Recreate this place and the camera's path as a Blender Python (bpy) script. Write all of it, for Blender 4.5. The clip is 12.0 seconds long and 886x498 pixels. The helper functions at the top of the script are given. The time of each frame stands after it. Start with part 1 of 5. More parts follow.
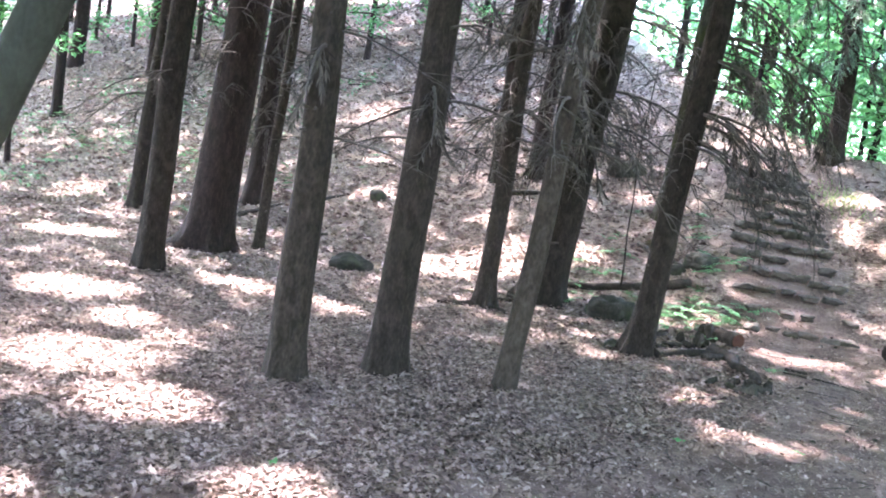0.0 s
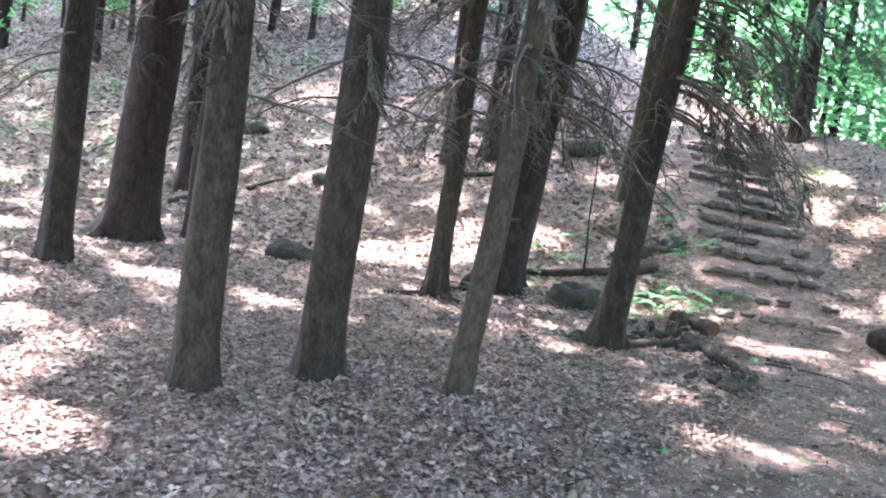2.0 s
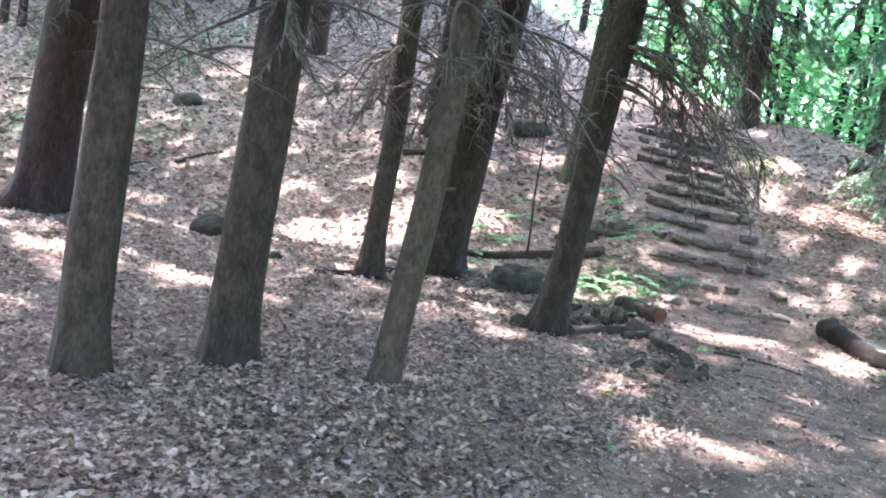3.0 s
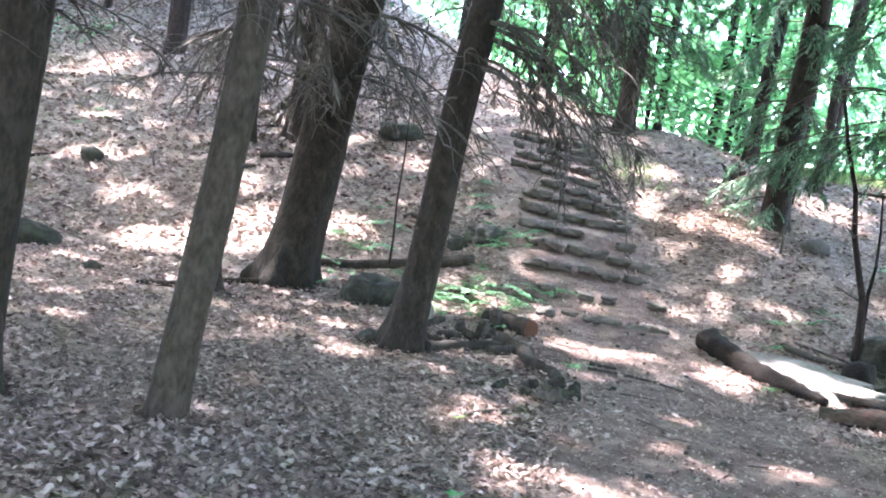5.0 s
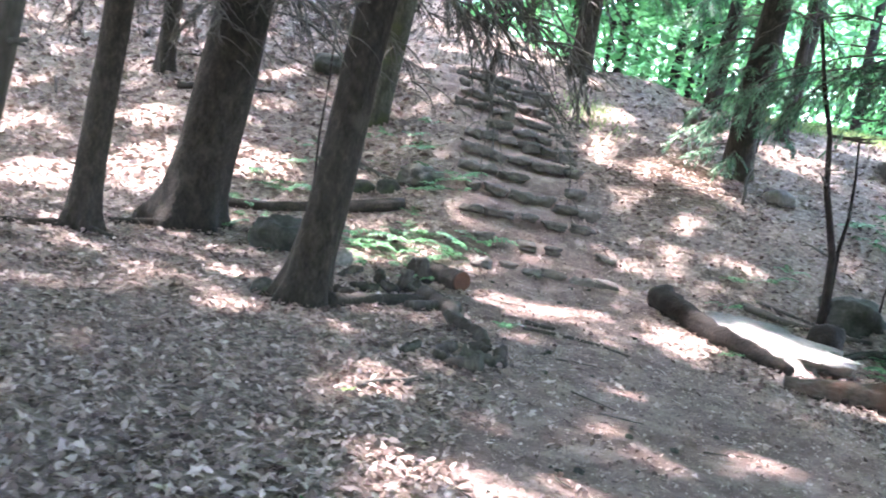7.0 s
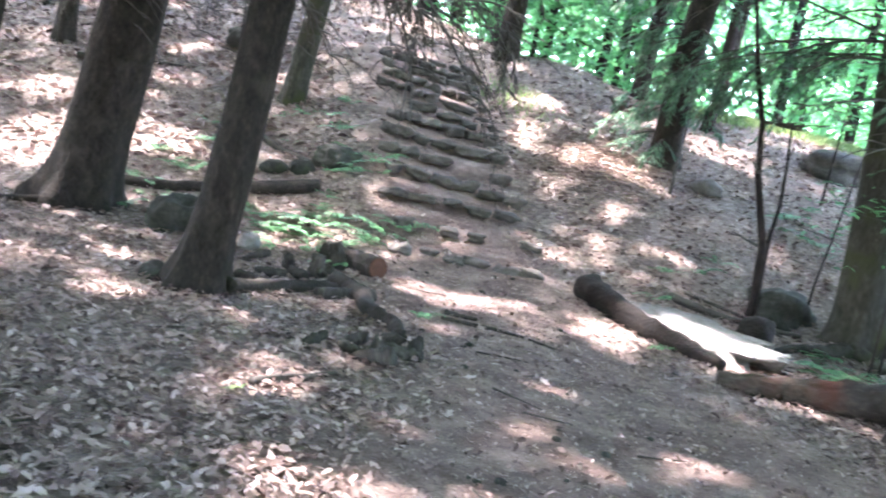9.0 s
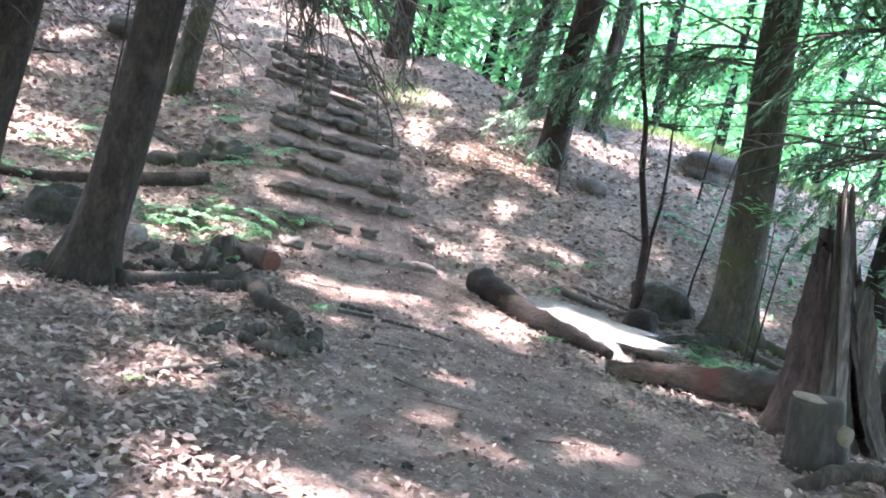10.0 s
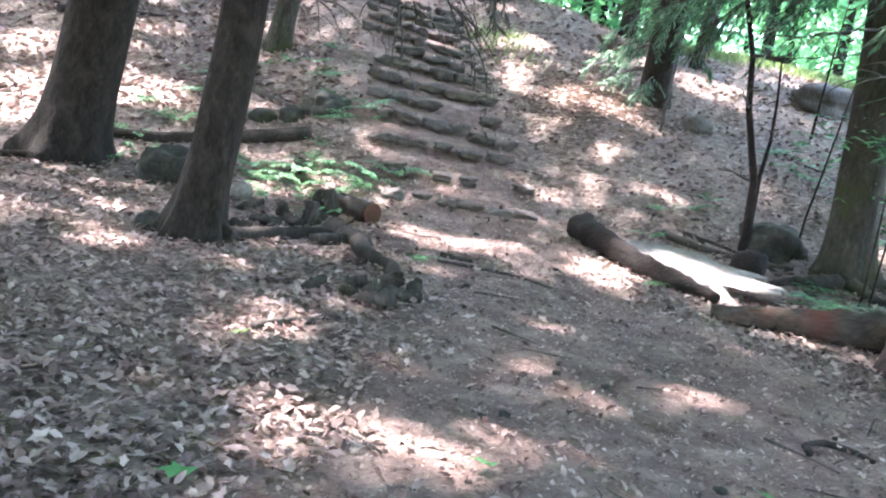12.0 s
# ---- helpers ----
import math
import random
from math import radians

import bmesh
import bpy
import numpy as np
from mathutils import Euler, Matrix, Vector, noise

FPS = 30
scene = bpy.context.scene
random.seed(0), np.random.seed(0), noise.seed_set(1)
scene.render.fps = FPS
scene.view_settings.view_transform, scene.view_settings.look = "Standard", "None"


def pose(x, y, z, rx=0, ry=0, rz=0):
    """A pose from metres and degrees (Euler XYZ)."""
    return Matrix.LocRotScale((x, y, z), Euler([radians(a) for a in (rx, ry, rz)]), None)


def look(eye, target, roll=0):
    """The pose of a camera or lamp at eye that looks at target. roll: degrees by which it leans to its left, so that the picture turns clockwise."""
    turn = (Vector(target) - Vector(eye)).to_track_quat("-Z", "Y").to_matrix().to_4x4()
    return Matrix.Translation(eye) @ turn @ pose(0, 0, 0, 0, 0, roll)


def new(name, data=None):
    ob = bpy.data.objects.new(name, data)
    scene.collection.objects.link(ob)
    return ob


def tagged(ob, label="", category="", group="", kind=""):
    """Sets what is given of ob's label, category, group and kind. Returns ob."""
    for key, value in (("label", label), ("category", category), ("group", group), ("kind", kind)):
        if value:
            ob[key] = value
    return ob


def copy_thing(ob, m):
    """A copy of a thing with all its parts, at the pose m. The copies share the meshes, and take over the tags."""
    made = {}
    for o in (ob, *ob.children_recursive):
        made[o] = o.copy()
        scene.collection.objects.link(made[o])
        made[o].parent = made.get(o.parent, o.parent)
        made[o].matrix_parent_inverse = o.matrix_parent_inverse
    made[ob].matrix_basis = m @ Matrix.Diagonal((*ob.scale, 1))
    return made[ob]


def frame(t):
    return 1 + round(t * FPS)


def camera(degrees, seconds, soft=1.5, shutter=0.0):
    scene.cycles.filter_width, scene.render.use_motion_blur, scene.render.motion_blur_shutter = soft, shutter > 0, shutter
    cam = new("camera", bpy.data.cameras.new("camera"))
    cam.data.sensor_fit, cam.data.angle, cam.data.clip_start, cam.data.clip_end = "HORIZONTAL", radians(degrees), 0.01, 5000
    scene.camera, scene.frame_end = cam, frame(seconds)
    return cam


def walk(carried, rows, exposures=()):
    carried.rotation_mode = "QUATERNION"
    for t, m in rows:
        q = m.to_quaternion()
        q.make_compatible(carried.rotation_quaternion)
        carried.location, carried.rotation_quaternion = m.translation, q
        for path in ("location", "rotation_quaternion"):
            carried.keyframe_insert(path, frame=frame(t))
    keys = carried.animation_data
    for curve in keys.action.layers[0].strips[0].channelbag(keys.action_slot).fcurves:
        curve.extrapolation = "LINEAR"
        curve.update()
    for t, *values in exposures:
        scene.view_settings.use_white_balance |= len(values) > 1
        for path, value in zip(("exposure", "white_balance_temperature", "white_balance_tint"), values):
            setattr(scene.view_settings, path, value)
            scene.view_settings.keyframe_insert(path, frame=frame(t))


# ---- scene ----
cam = camera(52.0, 12.0, 1.9, 0.2)
PATH = [
    (0, (0.224, -0.302, 1.851), (0.117, 1.687, 1.666), 8.12),
    (0.5, (0.164, 0.001, 1.791), (0.036, 1.987, 1.589), 9.37),
    (1, (0.199, 0.311, 1.752), (0.155, 2.300, 1.553), 7.78),
    (1.5, (0.253, 0.568, 1.758), (0.135, 2.552, 1.539), 6.60),
    (2, (0.268, 0.942, 1.675), (0.264, 2.933, 1.482), 7.55),
    (2.5, (0.370, 1.305, 1.623), (0.449, 3.294, 1.428), 7.88),
    (3, (0.400, 1.625, 1.537), (0.519, 3.610, 1.330), 8.97),
    (3.5, (0.479, 2.027, 1.492), (0.839, 3.985, 1.295), 7.48),
    (5.5, (1.082, 3.063, 1.311), (1.429, 5.029, 1.191), 9.47),
    (6, (1.208, 3.388, 1.262), (1.615, 5.339, 1.086), 7.56),
    (6.5, (1.388, 3.659, 1.240), (1.727, 5.620, 1.046), 9.08),
    (7, (1.552, 3.962, 1.222), (2.008, 5.898, 1.007), 10.67),
    (7.2, (1.617, 4.111, 1.180), (2.185, 6.018, 0.985), 9.24),
    (8.8, (1.772, 4.428, 1.147), (2.276, 6.351, 0.925), 11.63),
    (9, (1.776, 4.502, 1.114), (2.392, 6.394, 0.913), 11.89),
    (9.5, (1.690, 4.500, 1.046), (2.536, 6.307, 0.902), 12.85),
    (10, (1.690, 4.501, 1.045), (2.539, 6.306, 0.897), 12.70),
    (10.5, (1.696, 4.506, 1.042), (2.542, 6.310, 0.877), 12.64),
    (11, (1.696, 4.512, 1.042), (2.534, 6.320, 0.870), 12.52),
    (11.5, (1.696, 4.523, 1.040), (2.473, 6.357, 0.859), 11.68),
    (12, (1.741, 4.487, 1.072), (2.394, 6.352, 0.763), 10.35),
]
walk(cam, [(t, look(eye, target, roll)) for t, eye, target, roll in PATH], [(0, 5.93, 6750, 25), (4, 6.03, 6620, 21.5), (12, 5.86, 6650, 22)])


# ---- world, sun, exposure ----
SUN_DIR = Vector((-0.36, 0.42, 0.83)).normalized()
world = bpy.data.worlds.new("world")
scene.world = world
world.use_nodes = True
wn = world.node_tree
sky = wn.nodes.new("ShaderNodeTexSky")
sky.sky_type, sky.sun_disc = "NISHITA", False
sky.sun_elevation = math.asin(SUN_DIR.z)
sky.sun_rotation = math.atan2(SUN_DIR.x, SUN_DIR.y)
bg = wn.nodes["Background"]
bg.inputs["Strength"].default_value = 0.15
wn.links.new(sky.outputs["Color"], bg.inputs["Color"])
sun = new("sun", bpy.data.lights.new("sun", "SUN"))
sun.data.energy, sun.data.angle, sun.data.color = 1.15, radians(1.3), (1.0, 0.985, 0.975)
sun.matrix_world = look(SUN_DIR * 60, (0, 0, 0))

# ---- materials ----
def material(name, stops, scale, rough=0.85, bump=0.3, fine=8.0, stretch=(1, 1, 1), vary="", through_light=0.0, moss=None, detail=6.0):
    """Two scales of noise through a ramp, with relief; vary: 'island' or 'object' shifts the ramp piece by piece."""
    m = bpy.data.materials.new(name)
    m.use_nodes = True
    nt = m.node_tree
    N, L = nt.nodes, nt.links
    b = N["Principled BSDF"]
    b.inputs["Roughness"].default_value = rough
    b.inputs["Specular IOR Level"].default_value = 0.25
    co = N.new("ShaderNodeTexCoord")
    mp = N.new("ShaderNodeMapping")
    mp.inputs["Scale"].default_value = stretch
    L.new(co.outputs["Object"], mp.inputs["Vector"])
    n1 = N.new("ShaderNodeTexNoise")
    n1.inputs["Scale"].default_value, n1.inputs["Detail"].default_value = scale, detail
    n2 = N.new("ShaderNodeTexNoise")
    n2.inputs["Scale"].default_value, n2.inputs["Detail"].default_value = scale * fine, 4.0
    L.new(mp.outputs["Vector"], n1.inputs["Vector"])
    L.new(mp.outputs["Vector"], n2.inputs["Vector"])
    add = N.new("ShaderNodeMath")
    add.operation = "MULTIPLY_ADD"
    add.inputs[1].default_value = 0.5
    half = N.new("ShaderNodeMath")
    half.operation = "MULTIPLY"
    half.inputs[1].default_value = 0.5
    L.new(n1.outputs["Fac"], half.inputs[0])
    L.new(n2.outputs["Fac"], add.inputs[0])
    L.new(half.outputs[0], add.inputs[2])
    last = add.outputs[0]
    if vary:
        src = N.new("ShaderNodeNewGeometry") if vary == "island" else N.new("ShaderNodeObjectInfo")
        va = N.new("ShaderNodeMath")
        va.operation = "MULTIPLY_ADD"
        va.inputs[1].default_value = 0.7 if vary == "island" else 0.16
        va.inputs[2].default_value = -0.35 if vary == "island" else -0.08
        L.new(src.outputs["Random Per Island" if vary == "island" else "Random"], va.inputs[0])
        s = N.new("ShaderNodeMath")
        L.new(va.outputs[0], s.inputs[0])
        L.new(last, s.inputs[1])
        last = s.outputs[0]
    ramp = N.new("ShaderNodeValToRGB")
    el = ramp.color_ramp.elements
    for i, (pos, col) in enumerate(stops):
        e = el[i] if i < 2 else el.new(pos)
        e.position, e.color = pos, (*col, 1)
    L.new(last, ramp.inputs["Fac"])
    colour = ramp.outputs["Color"]
    if moss:
        # moss or lichen in blotches
        nm = N.new("ShaderNodeTexNoise")
        nm.inputs["Scale"].default_value, nm.inputs["Detail"].default_value = moss[1], 5.0
        L.new(co.outputs["Object"], nm.inputs["Vector"])
        rm = N.new("ShaderNodeValToRGB")
        rm.color_ramp.elements[0].position, rm.color_ramp.elements[1].position = moss[2], moss[2] + 0.12
        L.new(nm.outputs["Fac"], rm.inputs["Fac"])
        mx = N.new("ShaderNodeMix")
        mx.data_type = "RGBA"
        mx.inputs[7].default_value = (*moss[0], 1)
        L.new(rm.outputs["Color"], mx.inputs[0])
        L.new(colour, mx.inputs[6])
        colour = mx.outputs[2]
    L.new(colour, b.inputs["Base Color"])
    if bump:
        bp = N.new("ShaderNodeBump")
        bp.inputs["Strength"].default_value, bp.inputs["Distance"].default_value = bump, 0.03
        L.new(add.outputs[0], bp.inputs["Height"])
        L.new(bp.outputs["Normal"], b.inputs["Normal"])
    if through_light:
        tr = N.new("ShaderNodeBsdfTranslucent")
        L.new(colour, tr.inputs["Color"])
        ms = N.new("ShaderNodeMixShader")
        ms.inputs[0].default_value = through_light
        L.new(b.outputs["BSDF"], ms.inputs[1])
        L.new(tr.outputs["BSDF"], ms.inputs[2])
        L.new(ms.outputs[0], N["Material Output"].inputs["Surface"])
    return m


bark = material("bark_spruce", [(0.32, (0.0089, 0.0068, 0.0057)), (0.70, (0.0471, 0.0373, 0.0311)), (0.5, (0.0222, 0.0171, 0.0140))], 16, 0.95, 1.0, 3, (1, 1, 0.45), "object", moss=((0.0344, 0.0285, 0.0238), 4, 0.58))
bark_pale = material("bark_pale", [(0.32, (0.0170, 0.0135, 0.0108)), (0.70, (0.0709, 0.0578, 0.0475)), (0.5, (0.0397, 0.0313, 0.0254))], 14, 0.95, 0.8, 3, (1, 1, 0.5), "object", moss=((0.0199, 0.0119, 0.0097), 3.5, 0.62))
bark_dark = material("bark_dark", [(0.32, (0.0086, 0.0060, 0.0055)), (0.70, (0.0405, 0.0275, 0.0250)), (0.5, (0.0194, 0.0130, 0.0120))], 15, 0.95, 1.0, 3, (1, 1, 0.35), "object")
bark_moss = material("bark_moss", [(0.32, (0.0167, 0.0149, 0.0119)), (0.70, (0.0744, 0.0678, 0.0547)), (0.5, (0.0357, 0.0327, 0.0256))], 14, 0.95, 0.9, 3, (1, 1, 0.35), "object", moss=((0.0357, 0.0393, 0.0179), 2.5, 0.52))
bark_smooth = material("bark_smooth", [(0.30, (0.0228, 0.0264, 0.0204)), (0.72, (0.0510, 0.0570, 0.0456)), (0.5, (0.0348, 0.0396, 0.0312))], 6, 0.8, 0.25, 5, (1, 1, 0.6))
bark_stump = material("bark_stump", [(0.30, (0.0088, 0.0077, 0.0066)), (0.72, (0.0468, 0.0429, 0.0374)), (0.5, (0.0220, 0.0198, 0.0171))], 7, 0.9, 0.5, 5, (1, 1, 0.4), moss=((0.0220, 0.0231, 0.0154), 4, 0.56))
twig_grey = material("twig_grey", [(0.3, (0.0255, 0.0219, 0.0189)), (0.7, (0.1020, 0.0892, 0.0790))], 14, 0.9, 0.2)
twig_dark = material("twig_dark", [(0.3, (0.0225, 0.0195, 0.0165)), (0.7, (0.0825, 0.0713, 0.0600))], 14, 0.9, 0.2)
rot_red = material("wood_rotten_red", [(0.32, (0.0025, 0.0019, 0.0016)), (0.74, (0.0210, 0.0123, 0.0095)), (0.5, (0.0068, 0.0042, 0.0033))], 6, 0.9, 0.9, 6, (1, 1, 1))
rot_brown = material("wood_rotten_brown", [(0.32, (0.0142, 0.0109, 0.0090)), (0.72, (0.0976, 0.0784, 0.0640)), (0.5, (0.0430, 0.0338, 0.0276))], 5, 0.9, 0.9, 6, (0.35, 1, 1), moss=((0.0660, 0.0240, 0.0168), 2.2, 0.58))
log_dark = material("wood_log_dark", [(0.30, (0.0104, 0.0081, 0.0068)), (0.72, (0.0553, 0.0434, 0.0372)), (0.5, (0.0247, 0.0198, 0.0167))], 7, 0.9, 0.8, 5)
wood_grey = material("wood_weathered_grey", [(0.32, (0.0130, 0.0105, 0.0089)), (0.72, (0.0912, 0.0780, 0.0675)), (0.5, (0.0391, 0.0329, 0.0283))], 7, 0.85, 0.9, 5, (1, 1, 0.12), moss=((0.0434, 0.0253, 0.0169), 3, 0.58))
wood_pale = material("wood_weathered_pale", [(0.32, (0.0300, 0.0270, 0.0240)), (0.72, (0.2040, 0.1920, 0.1800)), (0.5, (0.1020, 0.0948, 0.0888))], 7, 0.85, 0.9, 5, (1, 1, 0.12), moss=((0.0420, 0.0300, 0.0240), 3, 0.6))
wood_cut = material("wood_cut_face", [(0.3, (0.0720, 0.0570, 0.0420)), (0.7, (0.1440, 0.1200, 0.0900))], 12, 0.8, 0.3)
wood_orange = material("wood_cut_orange", [(0.3, (0.0416, 0.0168, 0.0105)), (0.7, (0.0924, 0.0399, 0.0252))], 12, 0.8, 0.3)
stone = material("stone", [(0.30, (0.0134, 0.0134, 0.0113)), (0.72, (0.0625, 0.0608, 0.0526)), (0.5, (0.0290, 0.0286, 0.0243))], 4, 0.9, 0.6, 7, (1, 1, 1), "object", moss=((0.0425, 0.0510, 0.0298), 3.0, 0.56))
step_stone = material("step_stone", [(0.30, (0.0279, 0.0248, 0.0229)), (0.72, (0.1364, 0.1209, 0.1104)), (0.5, (0.0682, 0.0601, 0.0546))], 5, 0.92, 0.7, 6, (1, 1, 1), "object", moss=((0.0868, 0.0760, 0.0673), 4.0, 0.58))
slab_stone = material("slab_stone", [(0.30, (0.0800, 0.0736, 0.0680)), (0.72, (0.2560, 0.2360, 0.2200)), (0.5, (0.1520, 0.1400, 0.1280))], 3, 0.9, 0.5, 7)
litter = material("leaf_litter", [(0.12, (0.050, 0.031, 0.027)), (0.95, (0.44, 0.352, 0.322)), (0.38, (0.140, 0.094, 0.083)), (0.62, (0.265, 0.193, 0.174))], 5, 0.6, 0.15, 5, (1, 1, 1), "island", 0.15)
leaf_green = material("leaf_green", [(0.15, (0.035, 0.10, 0.018)), (0.9, (0.19, 0.36, 0.07)), (0.5, (0.09, 0.21, 0.035))], 2, 0.55, 0, 5, (1, 1, 1), "island", 0.5)
leaf_bright = material("leaf_bright", [(0.15, (0.045, 0.17, 0.06)), (0.9, (0.17, 0.43, 0.18)), (0.5, (0.09, 0.29, 0.11))], 2, 0.5, 0, 5, (1, 1, 1), "island", 0.5)
needle = material("needle", [(0.15, (0.025, 0.07, 0.04)), (0.9, (0.14, 0.27, 0.16)), (0.5, (0.065, 0.15, 0.085))], 3, 0.5, 0, 5, (1, 1, 1), "island", 0.25)
fern_green = material("fern_green", [(0.15, (0.0264, 0.0880, 0.0396)), (0.9, (0.1496, 0.3168, 0.1584)), (0.5, (0.0748, 0.1848, 0.0836))], 4, 0.38, 0, 5, (1, 1, 1), "island", 0.4)
dry_twiglet = material("dry_twiglet", [(0.15, (0.0300, 0.0255, 0.0225)), (0.9, (0.1275, 0.1125, 0.0975)), (0.5, (0.0675, 0.0585, 0.0510))], 3, 0.8, 0, 5, (1, 1, 1), "island", 0.15)
grass_mat = material("grass_blade", [(0.15, (0.08, 0.13, 0.045)), (0.9, (0.26, 0.34, 0.16)), (0.5, (0.16, 0.23, 0.09))], 4, 0.6, 0, 5, (1, 1, 1), "island", 0.35)
duff_mat = material("needle_duff", [(0.15, (0.20, 0.145, 0.115)), (0.9, (0.56, 0.46, 0.40)), (0.5, (0.38, 0.30, 0.25))], 4, 0.8, 0, 5, (1, 1, 1), "island", 0.1)


def ground_material():
    """Earth under litter, bare trodden dirt on the trail (attribute 'trail'), needle duff in places."""
    m = bpy.data.materials.new("forest_ground")
    m.use_nodes = True
    N, L = m.node_tree.nodes, m.node_tree.links
    b = N["Principled BSDF"]
    b.inputs["Roughness"].default_value = 0.95
    b.inputs["Specular IOR Level"].default_value = 0.1
    co = N.new("ShaderNodeTexCoord")

    def noisy(scale, detail, stops):
        n = N.new("ShaderNodeTexNoise")
        n.inputs["Scale"].default_value, n.inputs["Detail"].default_value = scale, detail
        n.inputs["Roughness"].default_value = 0.65
        L.new(co.outputs["Object"], n.inputs["Vector"])
        r = N.new("ShaderNodeValToRGB")
        for i, (p, c) in enumerate(stops):
            e = r.color_ramp.elements[i] if i < 2 else r.color_ramp.elements.new(p)
            e.position, e.color = p, (*c, 1)
        L.new(n.outputs["Fac"], r.inputs["Fac"])
        return n, r
    n1, forest = noisy(14, 10, [(0.30, (0.085, 0.064, 0.055)), (0.72, (0.40, 0.33, 0.30)), (0.52, (0.20, 0.16, 0.14))])
    n2, dirt = noisy(5, 12, [(0.30, (0.100, 0.069, 0.062)), (0.72, (0.305, 0.233, 0.21)), (0.5, (0.182, 0.134, 0.120))])
    n3, grit = noisy(60, 6, [(0.35, (0.58, 0.57, 0.56)), (0.66, (1.25, 1.24, 1.23))])
    at = N.new("ShaderNodeAttribute")
    at.attribute_name = "trail"
    mx = N.new("ShaderNodeMix")
    mx.data_type = "RGBA"
    L.new(at.outputs["Fac"], mx.inputs[0])
    L.new(forest.outputs["Color"], mx.inputs[6])
    L.new(dirt.outputs["Color"], mx.inputs[7])
    n4, patchy = noisy(1.7, 8, [(0.32, (0.62, 0.58, 0.57)), (0.66, (1.2, 1.2, 1.2))])
    wide = N.new("ShaderNodeMix")
    wide.data_type, wide.blend_type = "RGBA", "MULTIPLY"
    wide.inputs[0].default_value = 0.75
    L.new(mx.outputs[2], wide.inputs[6])
    L.new(patchy.outputs["Color"], wide.inputs[7])
    mul = N.new("ShaderNodeMix")
    mul.data_type, mul.blend_type = "RGBA", "MULTIPLY"
    mul.inputs[0].default_value = 0.8
    L.new(wide.outputs[2], mul.inputs[6])
    L.new(grit.outputs["Color"], mul.inputs[7])
    L.new(mul.outputs[2], b.inputs["Base Color"])
    bp = N.new("ShaderNodeBump")
    bp.inputs["Strength"].default_value, bp.inputs["Distance"].default_value = 0.7, 0.03
    L.new(n1.outputs["Fac"], bp.inputs["Height"])
    bp2 = N.new("ShaderNodeBump")
    bp2.inputs["Strength"].default_value, bp2.inputs["Distance"].default_value = 0.8, 0.012
    L.new(n3.outputs["Fac"], bp2.inputs["Height"])
    L.new(bp.outputs["Normal"], bp2.inputs["Normal"])
    L.new(bp2.outputs["Normal"], b.inputs["Normal"])
    return m


# ---- ground shape ----
def soft_ramp(v, w):
    return w * np.logaddexp(0.0, np.asarray(v, float) / w)


def sigmoid(v):
    return 0.5 + 0.5 * np.tanh(np.asarray(v, float) / 2)


STAIR_A, STAIR_B, STEPS = np.array((4.86, 13.05)), np.array((5.66, 20.3)), 12
STAIR_LEN = float(np.linalg.norm(STAIR_B - STAIR_A))
STAIR_ALONG = (STAIR_B - STAIR_A) / STAIR_LEN
STAIR_ACROSS = np.array((STAIR_ALONG[1], -STAIR_ALONG[0]))
TREAD = STAIR_LEN / STEPS
STAIR_SKEW, STAIR_TILT = 0.10, 0.09


def slope_ground(x, y):
    """The lie of the land: a flat by the trail, a bank rising beyond a slanting foot line, a brow behind."""
    x, y = np.asarray(x, float), np.asarray(y, float)
    z = -0.12 + 0.06 * soft_ramp(5.0 - y, 0.4) - 0.06 * soft_ramp(-6.0 - y, 0.5)
    z = z + 0.10 * np.exp(-((x - 0.5) ** 2 + (y - 7.4) ** 2) / 0.8)
    z = z - 0.15 * np.exp(-((x - 1.5) ** 2 + (y - 4.4) ** 2) / 2.0)
    s = y - (15.0 - 0.5 * x + 0.5 * soft_ramp(x - 8.0, 0.8) + 0.5 * soft_ramp(-25.0 - x, 2.0) * -1)
    brow = 38.0 - 29.0 * sigmoid(x - 6.0)
    z = z + 0.36 * soft_ramp(s, 0.5) - 0.10 * soft_ramp(s - 7.0, 1.0) * sigmoid(x - 4.0) + 0.35 * np.exp(-((x - 12.6) ** 2 / 7 + (y - 17.2) ** 2 / 9)) + 0.28 * np.exp(-((x - 8.5) / 1.2) ** 2 - ((y - 20.3) / 0.7) ** 2) - 0.30 * soft_ramp(s - brow, 0.8) + 0.04 * soft_ramp(s - 45.0, 2.0)
    return z


def stair_uv(x, y):
    dx, dy = np.asarray(x, float) - STAIR_A[0], np.asarray(y, float) - STAIR_A[1]
    return dx * STAIR_ALONG[0] + dy * STAIR_ALONG[1], dx * STAIR_ACROSS[0] + dy * STAIR_ACROSS[1]


